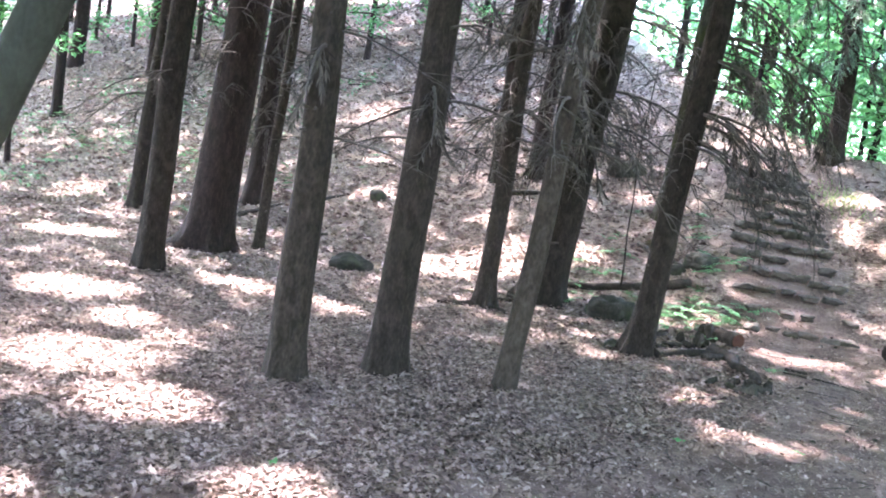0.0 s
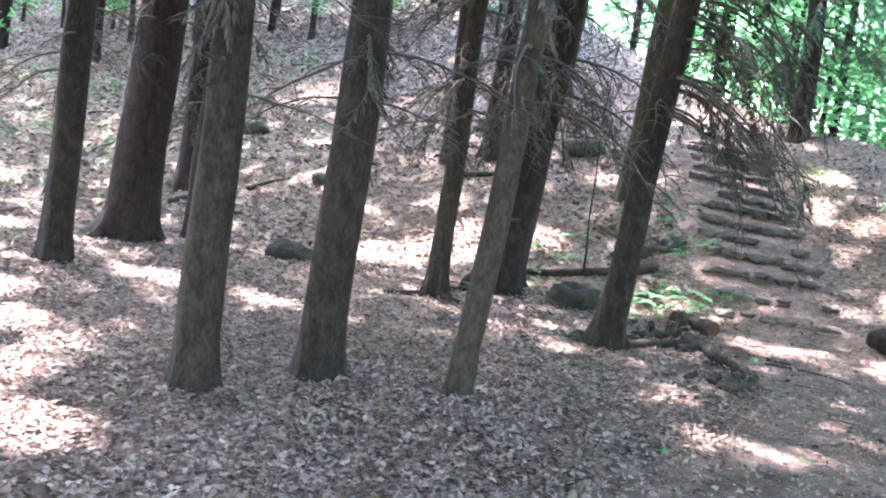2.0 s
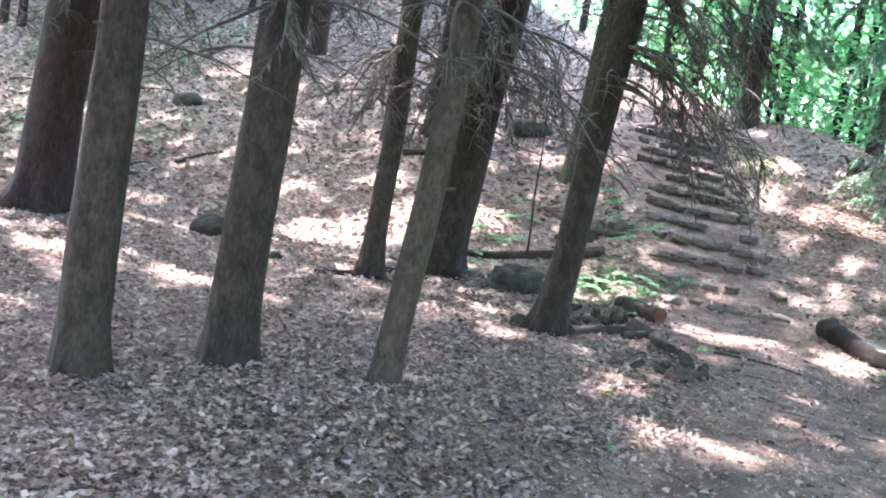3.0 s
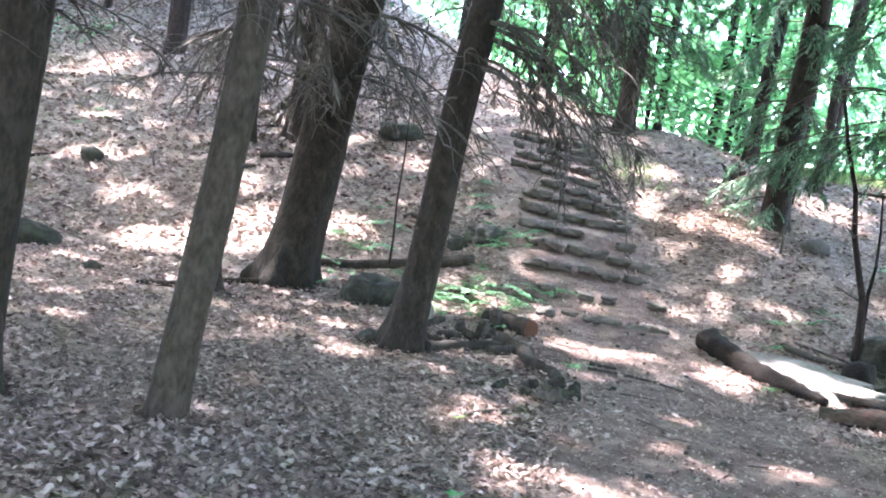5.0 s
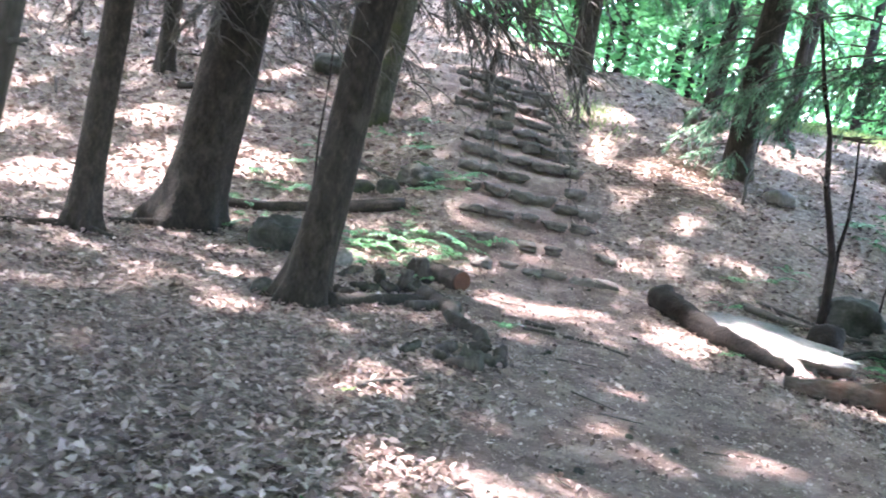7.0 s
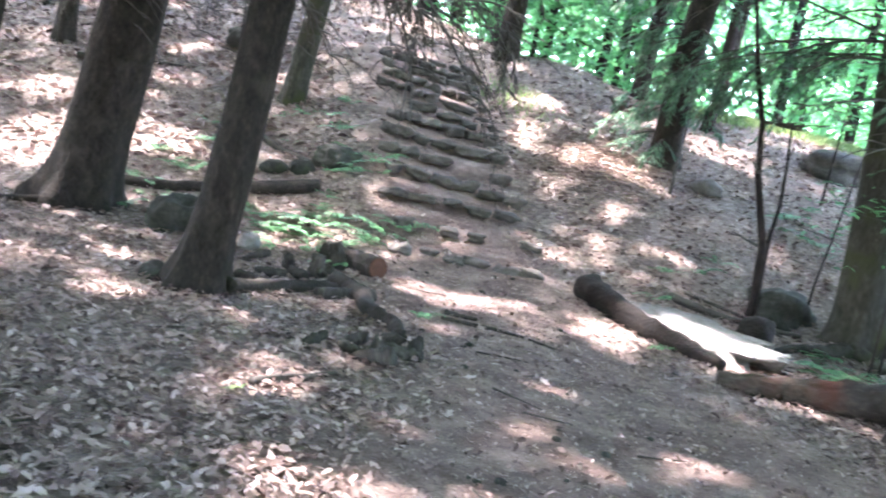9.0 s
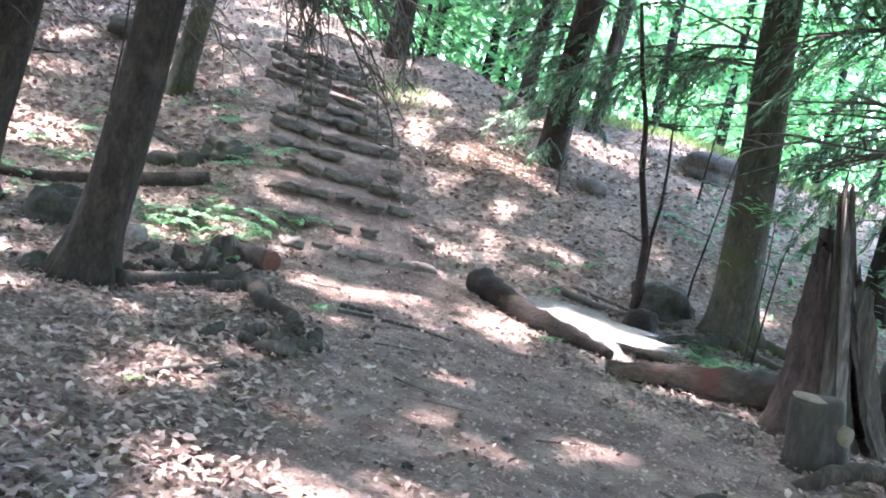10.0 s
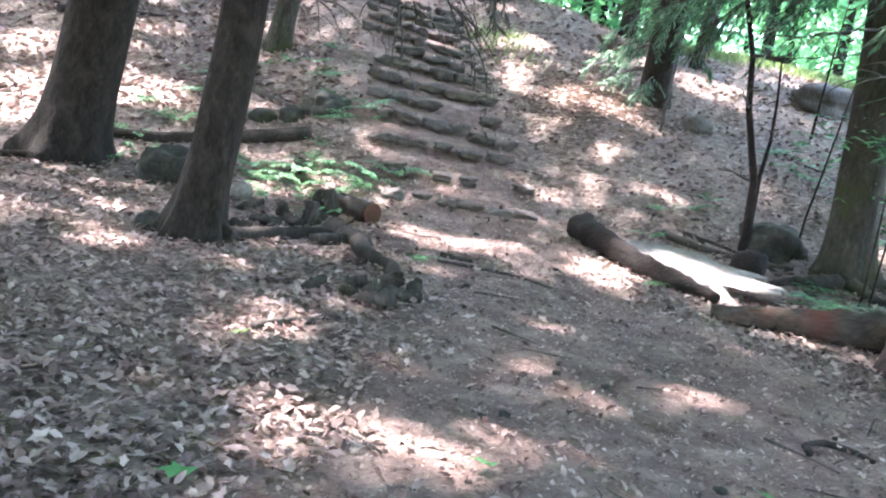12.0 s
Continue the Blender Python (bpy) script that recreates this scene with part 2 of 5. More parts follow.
def ground(x, y):
    x, y = np.asarray(x, float), np.asarray(y, float)
    z = slope_ground(x, y)
    rough = 0.018 * np.sin(2.1 * x + 0.7 * y) * np.sin(1.7 * y - 0.6 * x) + 0.012 * np.sin(5.3 * x + 1.1) * np.sin(4.7 * y + 0.4 * x)
    u, v = stair_uv(x, y)
    # a worn gully along the steps, lower on its outer side
    cx, cy = STAIR_A[0] + STAIR_ALONG[0] * u, STAIR_A[1] + STAIR_ALONG[1] * u
    gully = np.exp(-(np.abs(v) / 1.45) ** 4) * sigmoid((u - 0.3) * 3) * sigmoid((STAIR_LEN + 0.4 - u) * 5)
    z = z + gully * (slope_ground(cx, cy) - STAIR_TILT * v * np.clip(u / 4, 0.2, 1) - z)
    on = sigmoid((0.95 - np.abs(v)) * 14) * sigmoid((u + 0.2) * 8) * sigmoid((STAIR_LEN - u) * 8)
    k = (u + STAIR_SKEW * v) / TREAD + 0.10 * np.sin(2.3 * v + 1.7 * np.round(u / TREAD))
    part_of = k - np.floor(k)
    riser = np.clip(part_of / 0.10, 0, 1)
    gain = np.clip(u, 0, 1.5) / 1.5
    level = (np.floor(k) + riser) * TREAD - STAIR_SKEW * v
    z = z + on * gain * 0.17 * (level - u - 0.1)
    return z + rough * (1 - 0.7 * on)


def gz(x, y):
    return float(ground(x, y))


TRAIL = [((-9.0, -3.0), 1.6), ((-4.0, 0.3), 1.6), ((0.6, 3.5), 1.65), ((3.2, 5.8), 1.6), ((4.3, 8.0), 1.3), ((4.5, 9.3), 1.05), ((4.45, 10.8), 1.0), ((4.75, 12.4), 0.85), ((4.95, 13.6), 0.85), ((5.6, 20.3), 0.85)]


def trail_amount(x, y):
    """1 on the bare trail, 0 in the litter."""
    x, y = np.asarray(x, float), np.asarray(y, float)
    best = np.full(np.broadcast(x, y).shape, -9.0)
    for ((ax, ay), wa), ((bx, by), wb) in zip(TRAIL, TRAIL[1:]):
        dx, dy = bx - ax, by - ay
        k = np.clip(((x - ax) * dx + (y - ay) * dy) / (dx * dx + dy * dy), 0, 1)
        d = np.hypot(x - ax - k * dx, y - ay - k * dy)
        best = np.maximum(best, wa + k * (wb - wa) - d)
    edge = 0.10 * np.sin(3.1 * x + 1.3 * y) + 0.08 * np.sin(7.3 * y - 2.2 * x)
    return np.clip((best + edge) / 0.35 + 0.5, 0, 1)


# ---- mesh tools ----
def mesh_from(name, verts, faces, smooth=False):
    me = bpy.data.meshes.new(name)
    me.from_pydata(verts if isinstance(verts, list) else verts.tolist(), [], faces if isinstance(faces, list) else faces.tolist())
    if smooth:
        me.shade_smooth()
    return me


def place_mesh(name, me, mat, parent=None, label="", m=None):
    if not me.materials:
        me.materials.append(mat)
    ob = new(name, me)
    if parent is not None:
        ob.parent = parent
    if m is not None:
        ob.matrix_basis = m
    return tagged(ob, label) if label else ob


def part(name, shape, mat, parent, label="", smooth=True, m=None):
    """Links (verts, faces) as ONE mesh object under a thing or a part."""
    return place_mesh(name, mesh_from(name, shape[0], shape[1], smooth), mat, parent, label, m)


def thing(name, m, label, category, group="", kind=""):
    ob = new(name)
    ob.empty_display_size = 0.1
    ob.matrix_basis = m
    return tagged(ob, label, category, group, kind)


def join(shapes):
    verts, faces, off = [], [], 0
    for v, f in shapes:
        verts.extend([tuple(p) for p in v])
        faces.extend([tuple(i + off for i in q) for q in f])
        off += len(v)
    return verts, faces


def tube(points, radii, sides=8, cap=True, lobes=None, seed=0, ragged=0.0):
    """A tube along points; lobes(k, angle) scales the radius."""
    P = np.array(points, float)
    n = len(P)
    T = np.gradient(P, axis=0)
    T /= np.linalg.norm(T, axis=1)[:, None] + 1e-9
    ref = np.array((0.0, 0.0, 1.0)) if abs(T[0][2]) < 0.8 else np.array((0.0, 1.0, 0.0))
    ang = np.arange(sides) * 2 * np.pi / sides
    rng = np.random.RandomState(seed)
    verts, faces = [], []
    for k in range(n):
        a = np.cross(T[k], ref)
        a /= np.linalg.norm(a) + 1e-9
        b = np.cross(T[k], a)
        r = radii[k] * np.ones(sides)
        if lobes is not None:
            r = r * lobes(k, ang)
        if ragged:
            r = r * (1 + ragged * rng.uniform(-1, 1, sides))
        verts.extend((P[k] + np.outer(np.cos(ang) * r, a) + np.outer(np.sin(ang) * r, b)).tolist())
    for k in range(n - 1):
        for j in range(sides):
            j2 = (j + 1) % sides
            faces.append((k * sides + j, k * sides + j2, (k + 1) * sides + j2, (k + 1) * sides + j))
    if cap:
        faces.append(tuple(range(sides - 1, -1, -1)))
        faces.append(tuple((n - 1) * sides + j for j in range(sides)))
    return verts, faces


def rand_rot(rng, n, tilt):
    """n rotation matrices: a turn about z, then a tilt of up to that many radians about a random level axis."""
    yaw, ax, t = rng.uniform(0, 2 * np.pi, n), rng.uniform(0, 2 * np.pi, n), tilt * np.sqrt(rng.uniform(0, 1, n))
    c, s = np.cos(yaw), np.sin(yaw)
    z0, z1 = np.zeros(n), np.ones(n)
    Rz = np.stack([np.stack([c, -s, z0], -1), np.stack([s, c, z0], -1), np.stack([z0, z0, z1], -1)], 1)
    kx, ky = np.cos(ax), np.sin(ax)
    ct, st = np.cos(t), np.sin(t)
    v = 1 - ct
    Rt = np.stack([np.stack([ct + kx * kx * v, kx * ky * v, ky * st], -1), np.stack([kx * ky * v, ct + ky * ky * v, -kx * st], -1), np.stack([-ky * st, kx * st, ct], -1)], 1)
    return Rt @ Rz


def scatter(name, tv, tf, centres, rots, sizes):
    """One mesh of many copies of a small template."""
    tv = np.array(tv, float)
    n, k = len(centres), len(tv)
    V = np.einsum("nij,kj->nki", rots, tv) * np.asarray(sizes)[:, None, None] + np.asarray(centres)[:, None, :]
    loops = np.array([i for f in tf for i in f])
    counts = np.array([len(f) for f in tf])
    nl = len(loops)
    me = bpy.data.meshes.new(name)
    me.vertices.add(n * k)
    me.vertices.foreach_set("co", V.reshape(-1).astype(np.float32))
    me.loops.add(n * nl)
    me.loops.foreach_set("vertex_index", (loops[None] + np.arange(n)[:, None] * k).reshape(-1).astype(np.int32))
    me.polygons.add(n * len(tf))
    starts = np.concatenate([[0], np.cumsum(counts)[:-1]])
    me.polygons.foreach_set("loop_start", (starts[None] + np.arange(n)[:, None] * nl).reshape(-1).astype(np.int32))
    me.update(calc_edges=True)
    me.validate()
    return me


def leaf_template(kind):
    """A dry leaf about 1 across, curled: 0 lobed like an oak's, 1 oval and folded, 2 a torn, rolled piece."""
    if kind == 1:
        return [(-0.5, 0, 0.05), (-0.15, -0.26, 0.16), (0.25, -0.22, 0.12), (0.55, 0.03, 0), (0.2, 0.24, 0.14), (-0.2, 0.25, 0.18)], [(0, 1, 2, 3), (0, 3, 4, 5)]
    if kind == 2:
        return [(-0.45, -0.2, 0.2), (0.1, -0.33, 0.26), (0.42, -0.1, 0.06), (0.5, 0.22, 0.22), (0.0, 0.12, -0.02), (-0.35, 0.3, 0.24)], [(0, 1, 2, 4), (2, 3, 4), (0, 4, 5)]
    pts = []
    for i in range(9):
        a = 2 * math.pi * i / 9 + 0.25 * math.sin(3.7 * i)
        r = (0.52, 0.25, 0.44, 0.22, 0.5, 0.27, 0.4, 0.24, 0.33)[i]
        x, y = r * math.cos(a), 0.72 * r * math.sin(a)
        pts.append((x, y, 0.9 * y * y + 0.35 * x * x + 0.05 * math.sin(2.9 * i)))
    return [(0, 0, 0)] + pts, [(0, 1 + i, 1 + (i + 1) % 9) for i in range(9)]


BLADE = [(-0.5, 0, 0), (0, -0.16, 0.03), (0.5, 0, -0.03), (0, 0.16, 0.03)], [(0, 1, 2, 3)]
SPRAY = ([(-0.5, 0, 0), (-0.1, -0.2, 0.05), (0.5, 0, -0.08), (-0.1, 0.2, 0.05), (-0.3, 0.05, 0), (0.1, 0.45, -0.06), (0.25, 0.32, 0), (-0.3, -0.05, 0), (0.1, -0.45, -0.06), (0.25, -0.32, 0)],
         [(0, 1, 2, 3), (4, 6, 5), (7, 8, 9)])
SPRIG = [(0, 0, 0), (0.5, -0.085, 0.02), (1.0, 0, -0.05), (0.5, 0.085, 0.02)], [(0, 1, 2, 3)]

# ---- the ground ----
def spread(lo, hi, step, far):
    c = list(np.arange(lo, hi + 1e-6, step))
    d = step
    while c[-1] < far:
        d *= 1.25
        c.append(c[-1] + d)
    d, low = step, [c[0]]
    while low[-1] > -far:
        d *= 1.25
        low.append(low[-1] - d)
    return np.array(low[:0:-1] + c)


gx, gy = spread(-9, 14, 0.11, 600), spread(2, 25, 0.11, 600)
GX, GY = np.meshgrid(gx, gy)
GZ = ground(GX, GY)
nx, ny = len(gx), len(gy)
idx = np.arange(nx * ny).reshape(ny, nx)
quads = np.stack([idx[:-1, :-1], idx[:-1, 1:], idx[1:, 1:], idx[1:, :-1]], -1).reshape(-1, 4)
me = mesh_from("ground", np.stack([GX, GY, GZ], -1).reshape(-1, 3), quads, True)
me.attributes.new("trail", "FLOAT", "POINT").data.foreach_set("value", trail_amount(GX, GY).reshape(-1).astype(np.float32))
tagged(place_mesh("ground", me, ground_material()), "brown forest floor with leaf litter and a bare dirt trail", "ground", kind="structure")


# ---- trees ----
def trunk_shape(height, d0, d1, lean, flare, seed, sides=24, bend=0.0, below=0.35):
    """A tapered trunk from below the ground up, with root buttresses and an uneven skin; d0, d1: diameters low down and at 4 m."""
    rng = np.random.RandomState(seed)
    zs = np.concatenate([[-below, -0.1, 0.0, 0.06, 0.13, 0.22, 0.34, 0.5, 0.7], np.arange(0.95, 5.0, 0.3), np.linspace(5.2, height, 8)])
    ph = rng.uniform(0, 6.28, 8)
    pts, rad = [], []
    for z in zs:
        h = max(z, 0)
        wob = bend * math.sin(0.9 * h + ph[0])
        pts.append((lean[0] * z + wob + 0.012 * math.sin(2.3 * h + ph[1]), lean[1] * z + 0.012 * math.sin(1.9 * h + ph[2]), z))
        r = 0.5 * (d0 + (d1 - d0) * min(h, 4) / 4) if h < 4 else 0.5 * d1 * max(0.12, 1 - (h - 4) / (height - 3.5))
        rad.append(r)
    n_root = rng.randint(4, 7)

    def lobes(k, a):
        h = max(zs[k], -0.05)
        fl = flare * math.exp(-max(h, 0) / 0.22)
        out = 1 + fl * (0.75 + 0.6 * np.cos(n_root * a + ph[3] + 0.6 * np.sin(a + ph[4])))
        out = out + 0.035 * np.sin(5 * a + 1.1 * h + ph[5]) + 0.025 * np.sin(9 * a - 2.3 * h + ph[6])
        return out + 0.02 * rng.uniform(-1, 1, len(a))
    return tube(pts, rad, sides, True, lobes)


def trunk_axis(lean, z):
    return np.array((lean[0] * z, lean[1] * z, z))


def dead_branch(start, azimuth, length, rng, droop=0.5, r=0.018, twigs=9, depth=2):
    """A bare drooping limb with finer and finer twigs."""
    n = 8
    d = np.array((math.cos(azimuth), math.sin(azimuth), rng.uniform(-0.15, 0.2)))
    p = np.array(start, float)
    pts = [p.copy()]
    for i in range(n):
        d = d + np.array((rng.uniform(-0.14, 0.14), rng.uniform(-0.14, 0.14), -droop / n + rng.uniform(-0.1, 0.1)))
        d /= np.linalg.norm(d)
        p = p + d * length / n
        pts.append(p.copy())
    shapes = [tube(pts, list(np.linspace(r, r * 0.25, n + 1)), 5 if depth > 1 else 3, False)]
    if depth > 0:
        for _ in range(twigs):
            k = rng.randint(1, n + 1)
            shapes.append(dead_branch(pts[k], azimuth + rng.uniform(-1.3, 1.3), length * rng.uniform(0.2, 0.48), rng, droop * rng.uniform(0.6, 2.2), r * 0.48, max(2, twigs // 3), depth - 1))
    return join(shapes)


def needle_branch(start, azimuth, length, rng, droop=0.6, rise=0.1, r=0.016, twigs=26, hang=0.9):
    """A live conifer limb: the wood, and its needle sprigs as (centres, turns, sizes)."""
    n = 9
    d = np.array((math.cos(azimuth), math.sin(azimuth), rise))
    p = np.array(start, float)
    pts = [p.copy()]
    for i in range(n):
        d = d + np.array((rng.uniform(-0.07, 0.07), rng.uniform(-0.07, 0.07), -droop / n))
        d /= np.linalg.norm(d)
        p = p + d * length / n
        pts.append(p.copy())
    shapes = [tube(pts, list(np.linspace(r, r * 0.2, n + 1)), 5, False)]
    C, D, S = [], [], []
    for _ in range(twigs):
        f = rng.uniform(0.15, 1.0) * n
        k = min(int(f), n - 1)
        q = pts[k] + (pts[k + 1] - pts[k]) * (f - k)
        side = 1 if rng.rand() < 0.5 else -1
        a = azimuth + side * rng.uniform(0.5, 1.2)
        tl = length * rng.uniform(0.14, 0.36) * (1.15 - 0.5 * f / n)
        t = np.array((math.cos(a), math.sin(a), -hang * rng.uniform(0.3, 1.4)))
        t /= np.linalg.norm(t)
        e = q + t * tl + np.array((0, 0, -0.15 * tl))
        shapes.append(tube([q, (q + e) / 2 + np.array((0, 0, 0.03 * tl)), e], [r * 0.28, r * 0.22, r * 0.1], 3, False))
        m = max(4, int(tl / 0.024))
        for j in range(m):
            for sg in (1, -1):
                C.append(q + (e - q) * (j + 0.5) / m)
                v = t * rng.uniform(0.5, 1.0) + sg * np.cross(t, (0, 0, 1)) * rng.uniform(0.4, 0.9) + rng.uniform(-0.25, 0.25, 3)
                D.append(v / np.linalg.norm(v))
                S.append(rng.uniform(0.06, 0.115))
    return join(shapes), (np.array(C), np.array(D), np.array(S))


def turns_along(D, rng):
    """Rotation matrices whose x axis lies along each direction."""
    up = np.where(np.abs(D[:, 2:3]) > 0.9, np.array([[1.0, 0, 0]]), np.array([[0, 0, 1.0]])) + rng.uniform(-0.5, 0.5, D.shape)
    y = np.cross(up, D)
    y /= np.linalg.norm(y, axis=1)[:, None]
    return np.stack([D, y, np.cross(D, y)], -1)


BANK = {}


def add_needle_branch(tree, start, azimuth, length, seed, dry=False, droop=0.8, hang=1.4, twigs=30):
    """One of a few limbs, turned and scaled to its place on the tree."""
    size = 0.8 * max(1, round(length / 0.8))
    key = (dry, round(hang), size, seed % 4)
    if key not in BANK:
        rng = np.random.RandomState(900 + len(BANK))
        wood, (C, D, S) = needle_branch((0, 0, 0), 0.0, size, rng, droop=droop, hang=hang, twigs=int(twigs * (0.55 if dry else 0.8) * (0.5 + 0.3 * size)))
        BANK[key] = mesh_from("branch", *wood, True), scatter("needles", *SPRIG, C, turns_along(D, rng), S)
    m = Matrix.Translation(start) @ Matrix.Rotation(azimuth, 4, "Z") @ Matrix.Scale(length / size, 4)
    limb = place_mesh("branch", BANK[key][0], twig_grey, tree, "", m)
    place_mesh("needles", BANK[key][1], dry_twiglet if dry else needle, limb, "dry grey-brown twiglets" if dry else "grey-green needles")


def add_dead_branches(tree, lean, radius, count, seed, z_lo, z_hi, len_lo, len_hi, az=None, droop=0.6, twigs=9, mat=None, r=0.018):
    rng = np.random.RandomState(seed)
    for i in range(count):
        z = rng.uniform(z_lo, z_hi)
        a = rng.uniform(0, 6.28) if az is None else rng.uniform(*az)
        s = trunk_axis(lean, z) + 0.8 * radius * np.array((math.cos(a), math.sin(a), 0))
        key = ("dead", round(droop, 1), (seed + i) % 4, mat is twig_dark)
        if key not in BANK:
            BANK[key] = mesh_from("dead_branch", *dead_branch((0, 0, 0), 0.0, 1.4, np.random.RandomState(700 + len(BANK)), droop, r, twigs), True)
        m = Matrix.Translation(s) @ Matrix.Rotation(a, 4, "Z") @ Matrix.Scale(rng.uniform(len_lo, len_hi) / 1.4, 4)
        place_mesh("dead_branch", BANK[key], mat or twig_grey, tree, "", m)


def make_tree(x, y, d0, d1, lean, mat, label, height=12.0, flare=0.35, seed=1, category="tree", group="spruces on the flat", name="spruce_tree", bend=0.0, stubs=6):
    t = thing(name, pose(x, y, gz(x, y)), label, category, group)
    part("trunk", trunk_shape(height, d0, d1, lean, flare, seed, bend=bend), mat, t)
    rng = np.random.RandomState(seed + 77)
    for i in range(stubs):
        z, a = rng.uniform(0.7, 3.6), rng.uniform(0, 6.28)
        rr = 0.5 * (d0 + (d1 - d0) * z / 4)
        s = trunk_axis(lean, z) + 0.85 * rr * np.array((math.cos(a), math.sin(a), 0))
        e = s + np.array((math.cos(a), math.sin(a), rng.uniform(-0.3, 0.3))) * rng.uniform(0.04, 0.12)
        part("branch_stub", tube([s, (s + e) / 2, e], [0.016, 0.012, 0.008], 5), twig_dark, t)
    TREES.append((t, x, y, lean))
    return t


TREES = []
G1, G2, G3 = "spruces on the flat", "trees on the bank", "trees on the brow"
t1 = make_tree(-7.51, 18.71, 0.30, 0.27, (0.06, 0), bark, "slender grey-brown spruce at the foot of the bank", seed=11)
t2 = make_tree(-4.36, 11.69, 0.36, 0.32, (0.02, 0), bark, "straight dark spruce trunk on the leaf-strewn flat", seed=12)
td = make_tree(-4.55, 14.62, 0.76, 0.66, (0.07, 0), bark_dark, "thick dark-barked trunk with spreading root flare", seed=13, flare=0.7, stubs=3)
td2 = make_tree(-5.05, 19.2, 0.46, 0.42, (0.02, 0), bark_dark, "dark trunk standing behind the thick one", seed=14)
slim = make_tree(-3.93, 15.64, 0.20, 0.17, (0.05, 0), bark, "thin dark spruce beside the thick trunk", seed=15)
t3 = make_tree(-1.35, 7.15, 0.31, 0.235, (0.0, 0), bark_pale, "pale grey-brown trunk with dark knots, close to the trail", seed=16, flare=0.3, stubs=9)
t4 = make_tree(-0.58, 7.80, 0.35, 0.28, (0.03, 0), bark, "grey-brown spruce trunk rooted in dry leaves", seed=17, flare=0.32, stubs=7)
t5 = make_tree(0.22, 12.82, 0.27, 0.23, (0.02, 0), bark, "narrow dark spruce trunk with a surface root", seed=18, flare=0.7)
thin = make_tree(0.51, 7.53, 0.195, 0.165, (0.075, 0), bark_pale, "thin leaning trunk with a dark bark scar", seed=19, flare=0.2)
big = make_tree(1.08, 13.95, 0.64, 0.52, (0.115, 0), bark, "thick leaning trunk with wide roots", seed=20, flare=0.62, stubs=4)
t8 = make_tree(0.92, 20.0, 0.38, 0.32, (0.04, 0), bark_dark, "dark trunk halfway up the leafy bank", seed=21, group=G2)
t9 = make_tree(0.10, 19.8, 0.29, 0.26, (-0.01, 0), bark, "slim trunk halfway up the leafy bank", seed=22, group=G2)
t7 = make_tree(2.15, 10.82, 0.315, 0.265, (0.085, 0), bark, "leaning spruce trunk with roots running to the trail", seed=23, flare=0.75, stubs=5)
gt = make_tree(3.40, 17.55, 0.32, 0.28, (0.06, 0), bark_moss, "mossy trunk beside the stone steps", seed=24, group=G2)
bg1 = make_tree(7.50, 20.7, 0.40, 0.36, (-0.02, 0), bark, "grey trunk at the top of the bank", seed=25, group=G3)
fl1 = make_tree(-13.4, 26.6, 0.30, 0.28, (-0.02, 0), bark_dark, "dark slim trunk far up the bank", seed=26, group=G2)
fl2 = make_tree(-16.2, 33.2, 0.52, 0.48, (0.03, 0), bark_dark, "mossy trunk far up the bank", seed=27, group=G2)
fc = make_tree(-2.27, 26.6, 0.50, 0.46, (-0.03, 0), bark_dark, "dark trunk near the top of the bank", seed=28, group=G2)
con = make_tree(8.42, 15.95, 0.42, 0.36, (0.03, 0), bark, "spruce with low green boughs beside the upper trail", seed=29, group=G3)
ba = make_tree(9.8, 19.7, 0.28, 0.26, (0.05, 0), bark, "slim trunk on the brow before bright woods", seed=30, group=G3)
bb = make_tree(10.2, 17.85, 0.19, 0.17, (0.04, 0), bark_dark, "thin dark trunk on the brow", seed=31, group=G3)
bc = make_tree(10.95, 18.9, 0.22, 0.20, (0.05, 0), bark, "slim grey trunk on the brow", seed=32, group=G3)
rt = make_tree(8.47, 11.67, 0.46, 0.34, (-0.07, 0.03), bark_moss, "broad trunk with mossy bark and root flare beyond the logs", seed=33, flare=0.55, group="trees beyond the logs")
es = make_tree(11.6, 12.6, 0.34, 0.30, (0.0, 0), bark_dark, "dark spruce with hanging green boughs", seed=34, group="trees beyond the logs")
ns = make_tree(9.6, 8.7, 0.36, 0.32, (0.0, 0), bark, "spruce with long bare lower limbs beside the trail", seed=35, group="trees beyond the logs")
ll = make_tree(-4.2, 5.88, 0.33, 0.31, (0.43, 0.0), bark_smooth, "smooth greenish trunk leaning steeply over the flat", seed=36, flare=0.2, stubs=0, name="leaning_tree", height=9)

# bare lower limbs
add_dead_branches(t7, (0.085, 0), 0.14, 13, 41, 2.5, 4.4, 0.9, 2.1, (-1.2, 0.9), 1.2, 13)
add_dead_branches(t7, (0.085, 0), 0.14, 4, 42, 2.2, 3.6, 0.5, 1.0, (1.5, 4.5), 0.8, 8)
add_dead_branches(t5, (0.02, 0), 0.12, 13, 43, 2.3, 4.6, 0.8, 1.8, None, 0.9, 11)
add_dead_branches(big, (0.115, 0), 0.26, 15, 44, 2.2, 4.8, 0.9, 2.1, (-2.6, 0.9), 1.0, 12)
add_dead_branches(t4, (0.03, 0), 0.15, 10, 45, 2.0, 3.8, 0.6, 1.4, None, 0.7, 9)
add_dead_branches(t3, (0, 0), 0.13, 4, 46, 2.0, 3.2, 0.4, 0.9, (-0.8, 1.2), 0.4, 6)
add_dead_branches(thin, (0.075, 0), 0.09, 8, 47, 2.0, 3.6, 0.6, 1.4, None, 0.8, 9)
add_dead_branches(td, (0.07, 0), 0.34, 7, 48, 2.4, 4.4, 0.8, 1.6, (-2.6, 0.4), 0.7, 10)
